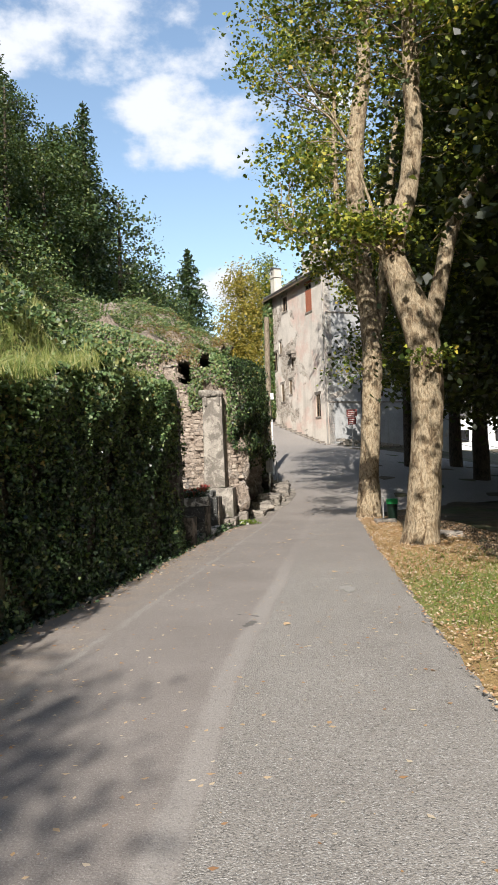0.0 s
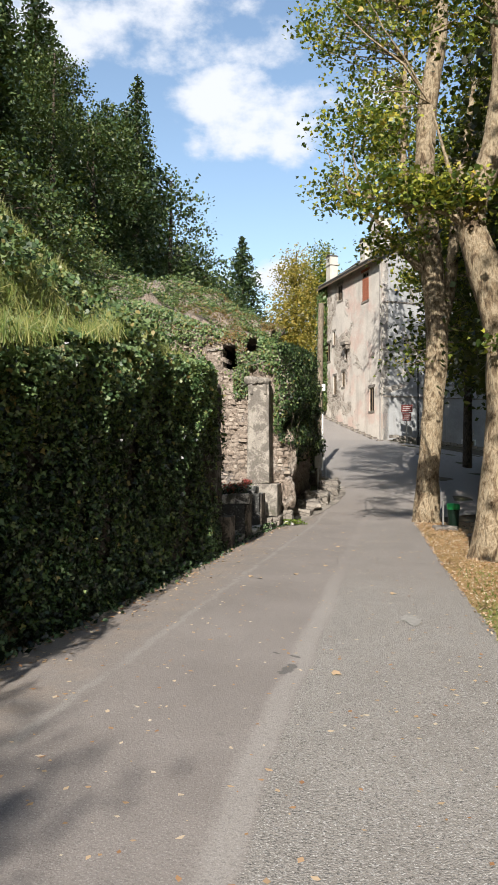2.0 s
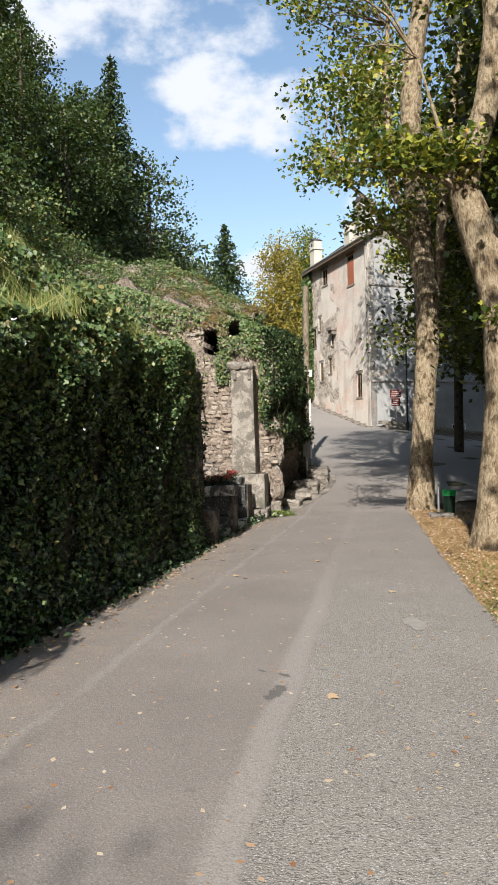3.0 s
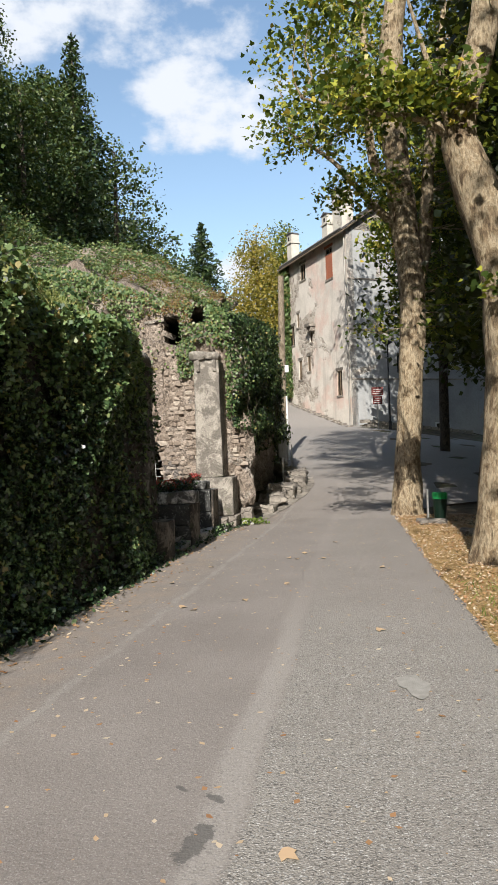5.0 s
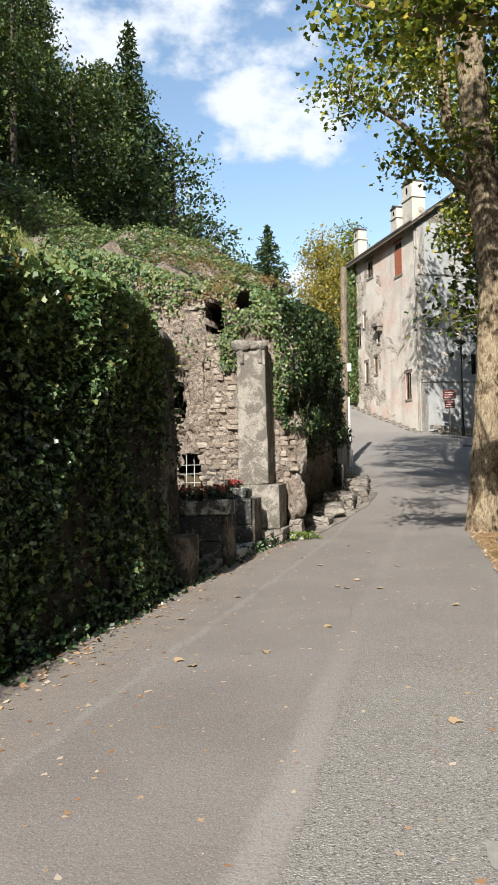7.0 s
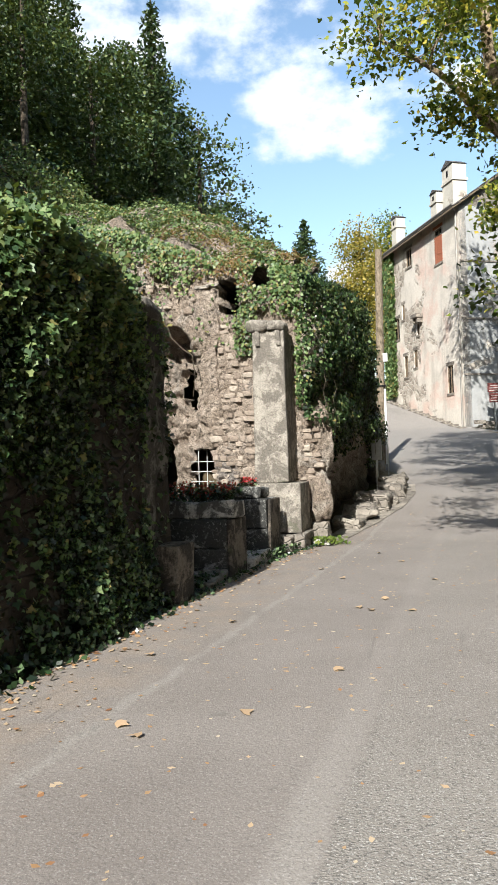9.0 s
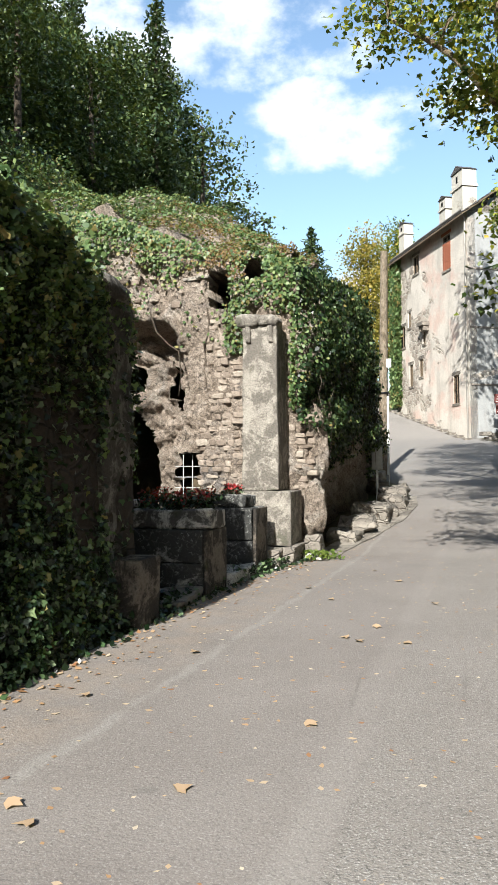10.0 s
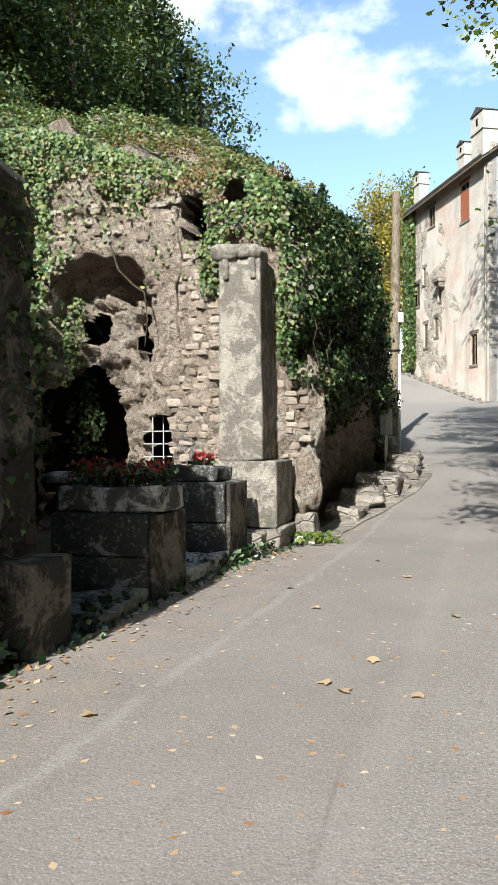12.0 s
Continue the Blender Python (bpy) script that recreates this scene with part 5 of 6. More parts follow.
grow("plane_tree", (2.93, 24.2, 0), "tall plane tree with flaking bark where the lane bends",
     [([(2.93, 24.2, -0.2), (2.94, 24.2, 0.12), (3.0, 24.2, 1.4), (3.2, 24.2, 4.0), (3.3, 24.2, 6.0), (3.08, 24.2, 8.2), (2.92, 24.2, 10.4), (2.98, 24.2, 12.4), (3.35, 24.2, 14.5), (3.45, 24.2, 16.8), (3.8, 24.2, 20)], [0.52, 0.4, 0.33, 0.32, 0.34, 0.33, 0.3, 0.29, 0.25, 0.2, 0.06]),
      ([(3.3, 24.3, 5.4), (3.7, 24.5, 7.0), (3.9, 24.7, 9.4), (4.5, 25, 13.5)], [0.2, 0.18, 0.15, 0.07]),
      ([(3.05, 24.3, 8.4), (2.4, 24.6, 9.2), (2.3, 24.8, 12), (2.5, 25, 16)], [0.13, 0.12, 0.1, 0.04]),
      ([(3.2, 24.2, 7.2), (2.4, 24.2, 8.0), (1.4, 24.0, 9.2), (0.3, 23.8, 9.9)], [0.13, 0.09, 0.06, 0.03])],
     [((1.2, 24.6, 12.2), (1.6, 1.6, 1.4), 0.5), ((0.7, 24.2, 15.0), (1.7, 1.6, 1.2), 0.4), ((1.6, 24.9, 17.2), (2.2, 1.8, 1.4), 0.45), ((1.0, 24.0, 10.0), (1.5, 1.2, 0.8), 0.3), ((3.6, 25.6, 13.5), (2.6, 1.2, 4.4), 1.1), ((2.2, 23.7, 8.2), (1.2, 0.7, 0.5), 0.22),
      ((4.0, 25.4, 5.6), (1.3, 0.9, 1.5), 0.35), ((2.5, 23.9, 5.0), (0.9, 0.7, 0.6), 0.1), ((3.7, 25.2, 8.6), (1.5, 0.9, 1.4), 0.35), ((5.6, 25, 10.5), (2.0, 2.0, 3.4), 0.5), ((3.0, 23.3, 19.0), (2.4, 1.6, 1.6), 0.4)],
     620, 30, 0.115, PLANE_BARK, PLANE_LEAF, 202, twigs=320, spread=0.3)

grow("slender_tree", (6.4, 39.0, land1(6.4, 39.0)), "slender tree with a high crown before the gable", [([(6.4, 39, 0.5), (6.5, 39, 8), (6.2, 39.1, 18)], [0.24, 0.18, 0.05]), ([(6.45, 39, 9), (5.2, 39, 13), (3.6, 39, 17), (3.3, 39, 21)], [0.14, 0.11, 0.08, 0.03])],
     [((6.2, 39, 14.5), (2.7, 2.4, 4.2), 1.0), ((5.0, 38.8, 11.5), (1.8, 1.5, 1.5), 0.3), ((3.4, 39, 18.0), (2.1, 2.0, 4.2), 0.9), ((7.8, 39, 10.5), (2.0, 1.8, 2.0), 0.4), ((4.6, 39, 11.0), (1.5, 1.3, 1.6), 0.35)], 520, 17, 0.22, DARK_BARK, PLANE_LEAF, 205, KITE, 70, 9)
shade = grow("shade_tree", (0, 0, 0), "dense broadleaf tree with shade put into its near-black leaves", [([(0, 0, -0.5), (0.05, 0, 3), (0.2, 0.1, 8), (0.1, 0, 15)], [0.34, 0.27, 0.2, 0.06])],
             [((0, 0, 10.5), (4.2, 4.2, 6.0), 1.0), ((0.5, -1, 5.5), (3.8, 3.6, 2.2), 0.5), ((0, 0, 15), (2.4, 2.4, 2.5), 0.25)], 620, 26, 0.22, DARK_BARK, GROVE_SHADE_LEAF, 203, KITE, 60, 9, 0.5, 0.6, kind_group="grove of dark trees")
coarse = grow("shade_tree", (0, 0, 0), "dense broadleaf tree with shade put into its near-black leaves", [([(0, 0, -0.5), (0.05, 0, 3), (0.2, 0.1, 8), (0.1, 0, 15)], [0.34, 0.27, 0.2, 0.06])],
              [((0, 0, 10.5), (4.2, 4.2, 6.0), 1.0), ((0.5, -1, 5.0), (3.8, 3.6, 2.4), 0.5), ((0, 0, 15), (2.4, 2.4, 2.5), 0.25)], 330, 14, 0.42, DARK_BARK, GROVE_SHADE_LEAF, 204, KITE, 20, 7, 0.5, 0.62, kind_group="grove of dark trees")
# tree at (8.1, 3.0) stays out of view, added to shade the plane's limb
NEAR_SHADE = [(8.2, 13.0, 1.0), (9.0, 19.5, 1.1), (7.6, 23.0, 0.85), (6.9, 17.5, 0.8), (9.4, 30.0, 1.0), (11.0, 25.5, 1.1), (9.3, 41.0, 1.15), (11.5, 34, 1.15), (8.6, 27.0, 1.15), (9.0, 34.0, 1.2), (8.0, 20.6, 1.0), (10.4, 21.5, 1.5), (10.8, 29.5, 1.5), (8.1, 3.0, 1.35), (10.6, 14.5, 1.3)]
FAR_SHADE = [(11.5, 38, 1.05), (15, 46, 1.3), (12.5, 15, 1.2), (13.5, 24, 1.25), (17, 19, 1.3), (16, 40, 1.3), (18, 30, 1.3), (10.5, 8.0, 0.95), (24, 24, 1.4), (25, 38, 1.4), (21, 33, 1.3), (14, 31, 1.2), (27, 46, 1.3)]
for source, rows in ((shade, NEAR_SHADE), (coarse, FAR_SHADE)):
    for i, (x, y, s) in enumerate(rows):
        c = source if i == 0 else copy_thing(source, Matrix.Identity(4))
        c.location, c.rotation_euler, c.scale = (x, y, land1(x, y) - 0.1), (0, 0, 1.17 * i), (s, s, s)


def fir(name, seed, label, height=13.0, width=2.4, tiers=52, needle=0.2):
    """A conifer: whorls of drooping boughs, each a flat fan of needle sprays."""
    t = thing(name, (0, 0, 0), label, "tree", group="trees on the wooded slope")
    g = np.random.default_rng(seed)
    part("trunk", Geo().tube([(0, 0, -0.5), (0.05, 0, height * 0.5), (0, 0, height)], [0.017 * height, 0.011 * height, 0.02], 8), DARK_BARK, t)
    pos = []
    for k in range(tiers):
        z = height * (0.08 + 0.92 * k / tiers)
        reach = width * (1 - k / tiers) ** 0.8 + 0.12
        for a in np.arange(0, 2 * math.pi, 2 * math.pi / 7) + g.uniform(0, 6):
            a += g.normal(scale=0.25)
            r = reach * g.uniform(0.55, 1.15)
            n = max(4, int(r / needle * 4))
            d = np.linspace(0.15, 1, n) * r
            off = g.normal(size=n) * 0.16 * (0.3 + d / (r + 0.01)) * min(1.5, r)
            pos.append(np.stack([math.cos(a) * d - math.sin(a) * off, math.sin(a) * d + math.cos(a) * off, z - 0.3 * d + 0.1 * d * d / r + g.normal(scale=0.3 * needle, size=n)], axis=1))
    tagged(part("crown", leaves("crown", np.concatenate(pos), needle, KITE * [0.8, 1.25], (0, 0, 0.9), 0.6, 0.5, seed=seed), FIR_LEAF, t), kind="stuff")
    return t


forest = [grow("forest_tree", (0, 0, 0), "leafy green tree on the steep wooded hillside", [([(0, 0, -0.5), (0.1, 0, 4), (0.1, 0.1, 10)], [0.2, 0.15, 0.04])],
               [((0, 0, 7.2), (2.5, 2.5, 3.6), 1.0), ((1.0, 0.4, 5), (2.0, 2.0, 1.8), 0.5), ((-0.7, -0.6, 9.4), (1.4, 1.4, 1.6), 0.35)], 270, 18, 0.23, DARK_BARK, FOREST_LEAF, 211, KITE, 10, 7, 0.5, 0.5, kind_group="trees on the wooded slope"),
          grow("forest_tree", (0, 0, 0), "slender light-green tree on the steep wooded hillside", [([(0, 0, -0.5), (-0.1, 0, 5), (0.15, 0.1, 11.5)], [0.17, 0.13, 0.03])],
               [((0, 0, 8.2), (1.7, 1.7, 3.6), 1.0), ((0.8, -0.5, 5), (1.5, 1.5, 1.6), 0.4), ((0.2, 0.2, 11), (0.8, 0.8, 1.3), 0.2)], 240, 18, 0.22, DARK_BARK, FOREST_LEAF, 212, KITE, 10, 7, 0.5, 0.45, kind_group="trees on the wooded slope"),
          fir("fir_tree", 213, "dark green conifer on the steep wooded hillside"),
          ]
spots = []
g = np.random.default_rng(31)
for _ in range(9000):
    x, y = g.uniform(-62, -7.5), g.uniform(16, 118)
    left = float(interp(y, BANK_X))
    if x > left - (5.0 if y < 45 else 9.5) or (y < 40 and x > -10.5) or math.hypot(x, y) > 125 or x < -0.72 * y - 3:
        continue
    gap = 2.1 + 0.014 * math.hypot(x, y)
    if all(math.hypot(x - a, y - b) > gap for a, b in spots):
        spots.append((x, y))
    if len(spots) >= 180:
        break
fine = [grow("forest_tree", (0, 0, 0), "leafy green tree on the steep wooded hillside", [([(0, 0, -0.5), (0.1, 0, 4), (0.1, 0.1, 10)], [0.2, 0.15, 0.04])],
             [((0, 0, 7.2), (2.4, 2.4, 3.4), 1.0), ((1.0, 0.4, 5), (2.0, 2.0, 1.8), 0.5), ((-0.7, -0.6, 9.4), (1.3, 1.3, 1.5), 0.35), ((0.5, -1.2, 3.2), (1.8, 1.6, 1.4), 0.3)], 340, 22, 0.17, DARK_BARK, FOREST_LEAF, 214, KITE, 30, 7, 0.5, 0.26, kind_group="trees on the wooded slope"),
        grow("forest_tree", (0, 0, 0), "slender light-green tree on the steep wooded hillside", [([(0, 0, -0.5), (-0.1, 0, 5), (0.15, 0.1, 11.5)], [0.17, 0.13, 0.03])],
             [((0, 0, 8.2), (1.6, 1.6, 3.4), 1.0), ((0.8, -0.5, 5), (1.5, 1.5, 1.6), 0.4), ((0.2, 0.2, 10.8), (0.7, 0.7, 1.2), 0.2), ((-0.5, -0.9, 3.2), (1.4, 1.3, 1.3), 0.25)], 290, 22, 0.16, DARK_BARK, FOREST_LEAF, 215, KITE, 30, 7, 0.5, 0.24, kind_group="trees on the wooded slope"),
        forest[2]]
used = []
for i, (x, y) in enumerate(spots):
    k = int(g.choice(3, p=[0.44, 0.36, 0.2]))
    s = g.uniform(0.8, 1.2) * float(interp(y, [(16, 0.62), (40, 0.95), (60, 1.42), (118, 1.5)]))
    near = x > float(interp(y, BANK_X)) - 20
    turn, tall = g.uniform(0, 6.3), g.uniform(0.92, 1.12)
    source = (fine if near else forest)[k]
    ob = source if source not in used else copy_thing(source, Matrix.Identity(4))
    used.append(source)
    ob.location, ob.rotation_euler, ob.scale = (x, y, land1(x, y) - 0.3), (0, 0, turn), (s, s, s * tall)

far_fir = fir("fir_tree", 216, "tall pointed fir standing alone beyond the slope", 25.6, 8.2, 60, 0.5)
far_fir.location, far_fir.rotation_euler = (-15.5, 110, land1(-15.5, 110)), (0, 0, 0.4)
tagged(far_fir, "tall pointed fir standing alone beyond the slope", group="")
for i, (x, y, top_) in enumerate(((-10.6, 50, 17.3), (-12.6, 48.5, 20.3), (-11.2, 57, 17.3), (-13.8, 54, 21.8), (-10.4, 63, 17.2), (-9.6, 70, 17.5))):
    c = copy_thing(fine[i % 2], Matrix.Identity(4))
    k = (top_ - land1(x, y)) / (10.8 if i % 2 == 0 else 12.0)
    c.location, c.rotation_euler, c.scale = (x, y, land1(x, y) - 0.3), (0, 0, 1.9 * i), (k * 1.1, k * 1.1, k)
for x, y, top_ in ((-16.5, 88, 25.0), (-19.5, 90, 28.0), (-12.6, 97, 21.0)):
    c = copy_thing(forest[0], Matrix.Identity(4))
    k = (top_ - land1(x, y)) / 10.8
    c.location, c.rotation_euler, c.scale = (x, y, land1(x, y) - 0.5), (0, 0, x), (k, k, k)
for x, y, s in ((-10.5, 100, 1.0), (-8, 104, 0.8), (-21, 118, 1.25), (-13, 92, 0.8)):
    c = copy_thing(forest[0], Matrix.Identity(4))
    c.location, c.scale = (x, y, land1(x, y) - 0.5), (s, s, s)
behind = copy_thing(shade, Matrix.Identity(4))
behind.location, behind.scale = (-3.0, -10.0, land1(-3.0, -10.0) - 0.2), (0.54, 0.54, 0.5)

for x, y, s in ((-6.6, 12.5, 0.36), (-6.2, 15.6, 0.22), (-8.6, 9.0, 0.6), (-9.5, 14, 0.7), (-10, 18.5, 0.7), (-9, 4, 0.6)):
    c = copy_thing(forest[1 if s < 0.3 else 0], Matrix.Identity(4))
    c.location, c.rotation_euler, c.scale = (x, y, land1(x, y) - 0.2), (0, 0, x * 3), (s, s, s)
# unseen trees added beside and behind the start of the walk, to block sky light
for i in range(18):
    x, y = g.uniform(-26, -9), g.uniform(-34, 6)
    c = copy_thing(forest[int(g.integers(0, 3))], Matrix.Identity(4))
    s = g.uniform(0.8, 1.15)
    c.location, c.rotation_euler, c.scale = (x, y, land1(x, y) - 0.2), (0, 0, g.uniform(0, 6)), (s, s, s)
for i in range(18):
    x, y = (g.uniform(8.5, 24), g.uniform(-34, 4)) if i < 11 else (g.uniform(-12, 20), g.uniform(-62, -46))
    c = copy_thing(coarse, Matrix.Identity(4))
    s = g.uniform(0.9, 1.3)
    c.location, c.rotation_euler, c.scale = (x, y, land1(x, y) - 0.2), (0, 0, g.uniform(0, 6)), (s, s, s)

snag_base = Vector((-12.5, 45.5, land1(-12.5, 45.5)))
snag = thing("dead_tree", snag_base, "bare grey dead conifer trunk among the trees", "tree")
part("trunk", Geo().tube([snag_base + Vector((0.05 * i, 0, z)) for i, z in enumerate(np.linspace(-0.5, 10.6, 7))], np.linspace(0.2, 0.07, 7), 8, 0.1), DEAD_WOOD, snag)
for i in range(14):
    z, a = 4.5 + i * 0.42, i * 2.4
    r = 1.2 - 0.05 * i
    part("dead_branch", Geo().tube([snag_base + Vector((0.1, 0, z)), snag_base + Vector((math.cos(a) * r * 0.5, math.sin(a) * r * 0.5, z + 0.1)), snag_base + Vector((math.cos(a) * r, math.sin(a) * r, z - 0.15))], [0.035, 0.022, 0.01], 5), DEAD_WOOD, snag)

gold = grow("poplar_tree", (-4.8, 75, land1(-4.8, 75)), "tall columnar tree in golden autumn leaf beyond the bend", [([(-4.8, 75, 6), (-4.8, 75, 14), (-4.7, 75, 23)], [0.35, 0.25, 0.05])],
            [((-4.8, 75, 16.5), (2.5, 2.5, 6.8), 1.0), ((-5.6, 74, 12), (2.6, 2.4, 4), 0.5)], 760, 26, 0.24, DARK_BARK, GOLD_LEAF, 221, KITE, 30, 8, 0.8, 0.45)
grow("poplar_tree", (-2.4, 79, land1(-2.4, 79)), "tall green columnar tree behind the golden one", [([(-2.4, 79, 6), (-2.4, 79, 23)], [0.3, 0.05])], [((-2.4, 79, 17.5), (2.2, 2.2, 7.6), 1.0)], 480, 24, 0.24, DARK_BARK, PLANE_LEAF, 222, KITE, 20, 8, 0.8, 0.45)

# ---- ivy, creepers and grass ----


def stuff(name, mesh, material, label, category):
    return tagged(part(name, mesh, material), label, category, kind="stuff")


g = np.random.default_rng(41)


def wall_ivy(n, y0, y1):
    """Places for ivy leaves on the wall: bulging masses with thin, dark gaps, and how near each is to the top."""
    y = g.uniform(y0, y1, n)
    top = interp(y, WALL_TOP) + 0.08
    z = top * g.uniform(0, 1, n) ** 0.85
    bulge = np.array([noise.fractal(Vector((1.5, a * 0.9, b * 0.7)), 1.0, 2.0, 3) for a, b in zip(y, z)])
    strand = np.array([noise.fractal(Vector((4.5, a * 4.5, b * 1.3)), 1.0, 2.0, 2) for a, b in zip(y, z)])
    lump = np.array([noise.fractal(Vector((8.5, a * 0.33, b * 0.5)), 1.0, 2.0, 2) for a, b in zip(y, z)])
    z = z * (1 + 0.06 * np.clip(lump, -0.8, 0.4))
    thick = 0.05 + 0.26 * np.clip(bulge + 0.25, 0, 1.2) + (0.03 + 0.22 * np.clip(lump + 0.2, 0, 0.9)) * (z / top) ** 2.0 + 0.14 * np.maximum(0, 0.55 - z)
    thick *= interp(y, [(0, 1), (15.2, 1), (16.6, 0.5)])
    thin = np.clip(0.42 + 1.3 * (bulge + 0.2) + 0.9 * strand, 0.05, 1.0)
    keep = (g.uniform(0, 1, n) < thin) & ((y < 15.9) | (g.uniform(0, 1, n) < np.where(y > 16.85, 0.1, 0.3 + 0.3 * (17.3 - y))))
    x = interp(y, WALL_FACE) - 0.05 * z / 3.4 + thick * g.uniform(0.1, 1.0, n) ** 0.7 + 0.02
    return np.stack([x, y, z], axis=1)[keep], ((top - z) / 0.8)[keep]


for n_, y0_, y1_, size_, seed_ in ((150000, 4.5, 17.5, 0.058, 42), (14000, -14, 4.5, 0.13, 43)):
    c, below = wall_ivy(n_, y0_, y1_)
    # towards the crest more leaves take the sunlit colours, lower down the shaded ones
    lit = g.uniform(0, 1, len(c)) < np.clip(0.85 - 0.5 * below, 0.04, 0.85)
    stuff("ivy", leaves("ivy", c[~lit], size_, IVY_SHAPE, (0.8, -0.35, 0.5), 0.9, 1.0, vary=0.5, seed=seed_), SHADED_IVY, "dense ivy covering the retaining wall, coloured near black for shade", "ivy")
    stuff("ivy", leaves("ivy", c[lit], size_ * 1.15, IVY_SHAPE, (0.5, -0.6, 0.6), 0.8, 1.0, vary=0.5, seed=seed_ + 40), IVY_SUN, "ivy along the crest of the retaining wall, coloured as sunlit", "ivy")
# leaves in the sunlit colours stand for flecks of light on the wall
c, below = wall_ivy(9000, 4, 16.8)
stuff("ivy", leaves("ivy", c, 0.075, IVY_SHAPE, (0.5, -0.8, 0.4), 0.7, 1.2, seed=44), IVY_SUN, "larger ivy leaves in sunlit colour, as light flecks on the wall", "ivy")

# the overgrown top of the bank
n = 90000
y, x = g.uniform(-6, 30, n), -2.3 - 12.0 * g.beta(1.0, 2.0, n)
wobble = np.array([noise.fractal(Vector((a * 0.7, b * 0.7, 2)), 1.0, 2.0, 3) for a, b in zip(x, y)])
z = np.maximum(land(np.minimum(x, interp(y, BANK_X) - 0.3), y), interp(y, WALL_TOP) - 0.1) + 0.12 + 0.35 * np.clip(wobble + 0.35, 0, 1) * g.uniform(0.2, 1, n)
keep = ~((x > -7) & (y > 17.6)) & ~((x > -9) & (y > 23))
c = np.stack([x, y, z], axis=1)[keep]
warm = (wobble[keep] + 0.25 * g.normal(size=keep.sum())) > 0.1
stuff("undergrowth", leaves("undergrowth", c[~warm], 0.085, SPRIG, (0.2, -0.5, 0.7), 0.7, 0.4, seed=45), IVY_SUN, "sunlit ivy and brambles on top of the bank", "undergrowth")
blade = c[warm][:20000]
stuff("grass", leaves("grass", blade + [0, 0, 0.08], 0.26, BLADE * [0.035, 1], (0.1, -0.8, 0.1), 0.5, -3.0, 0.0, seed=46), GRASS, "long dry yellow grass on top of the bank", "grass")
extra = np.stack([-2.1 - 2.4 * g.beta(1, 1.6, 16000), g.uniform(1, 16.5, 16000), np.zeros(16000)], axis=1)
extra[:, 2] = np.maximum(land(np.minimum(extra[:, 0], interp(extra[:, 1], BANK_X) - 0.3), extra[:, 1]), interp(extra[:, 1], WALL_TOP) - 0.1) + 0.22
tuft = np.array([noise.noise(Vector((a * 0.9, b * 0.9, 4.0))) + 0.6 * noise.noise(Vector((a * 3, b * 3, 1.0))) for a, b, _ in extra])
extra = extra[tuft > 0.02]
slope_grass = np.stack([g.uniform(-6.4, -2.7, 60000), g.uniform(3, 15.5, 60000), np.zeros(60000)], axis=1)
slope_grass[:, 2] = land(slope_grass[:, 0], slope_grass[:, 1]) + g.uniform(0.2, 0.5, 60000)
tuft = np.array([noise.noise(Vector((a * 0.7, b * 0.7, 9.0))) + 0.5 * noise.noise(Vector((a * 2.5, b * 2.5, 6.0))) for a, b, _ in slope_grass])
extra = np.concatenate([extra, slope_grass[tuft > 0.1]])
stuff("grass", leaves("grass", extra, 0.3, BLADE * [0.028, 1], (0.1, -0.8, 0.1), 0.5, -2.4, 0.0, seed=47), GRASS, "long dry yellow grass on top of the bank", "grass")
n = 90000
x, y = g.uniform(-22, -6.6, n), g.uniform(2, 46, n)
wobble = np.array([noise.fractal(Vector((a * 0.5, b * 0.5, 5)), 1.0, 2.0, 2) for a, b in zip(x, y)])
c = np.stack([x, y, land(x, y) + 0.08 + 0.7 * np.clip(wobble + 0.4, 0, 1) * g.uniform(0.1, 1, n)], axis=1)[~((x > -7.3) & (y > 17.3) & (y < 27.4))]
stuff("undergrowth", leaves("undergrowth", c, 0.16, KITE, (0.3, -0.5, 0.6), 0.7, 0.5, seed=48), FOREST_LEAF, "dark brambles covering the steep slope", "undergrowth")
# clumps that break the edge of the wall, and mounds over the bank behind it
edge = []
for i in range(135):
    y0 = g.uniform(1.0, 16.2)
    r = g.uniform(0.14, 0.36)
    q = unit(g.normal(size=(int(1500 * r), 3))) * (g.uniform(0.2, 1, int(1500 * r)) ** 0.5)[:, None] * [r * 0.8, r * 1.5, r]
    edge.append(q + [interp(y0, WALL_FACE) + g.uniform(-0.55, 0.02), y0, interp(y0, WALL_TOP) + g.uniform(-0.5, 0.02)])
edge = np.concatenate(edge)
# most edge clumps get the sunlit colours, the rest the shaded ones
half = g.uniform(0, 1, len(edge)) < 0.22
stuff("ivy", leaves("ivy", edge[half], 0.065, SPRIG, (0.6, -0.5, 0.5), 0.7, 1.0, seed=71), SHADED_IVY, "ivy clumps spilling over the top of the wall", "ivy")
stuff("ivy", leaves("ivy", edge[~half], 0.065, SPRIG, (0.5, -0.6, 0.5), 0.7, 0.8, seed=72), IVY_SUN, "ivy clumps over the top of the wall, coloured as sunlit", "ivy")
mound = []
for i in range(95):
    x0, y0 = -2.5 - 4.6 * g.uniform(0, 1) ** 1.2, g.uniform(0.5, 17.3)
    r = g.uniform(0.25, 0.7)
    q = unit(g.normal(size=(int(1100 * r), 3))) * (g.uniform(0.3, 1, int(1100 * r)) ** 0.5)[:, None] * [r, r, r * 0.75]
    mound.append(q + [x0, y0, max(land1(min(x0, -2.9), y0), float(interp(y0, WALL_TOP))) + 0.35 * r])
mound = np.concatenate(mound)
half = g.uniform(0, 1, len(mound)) < 0.6
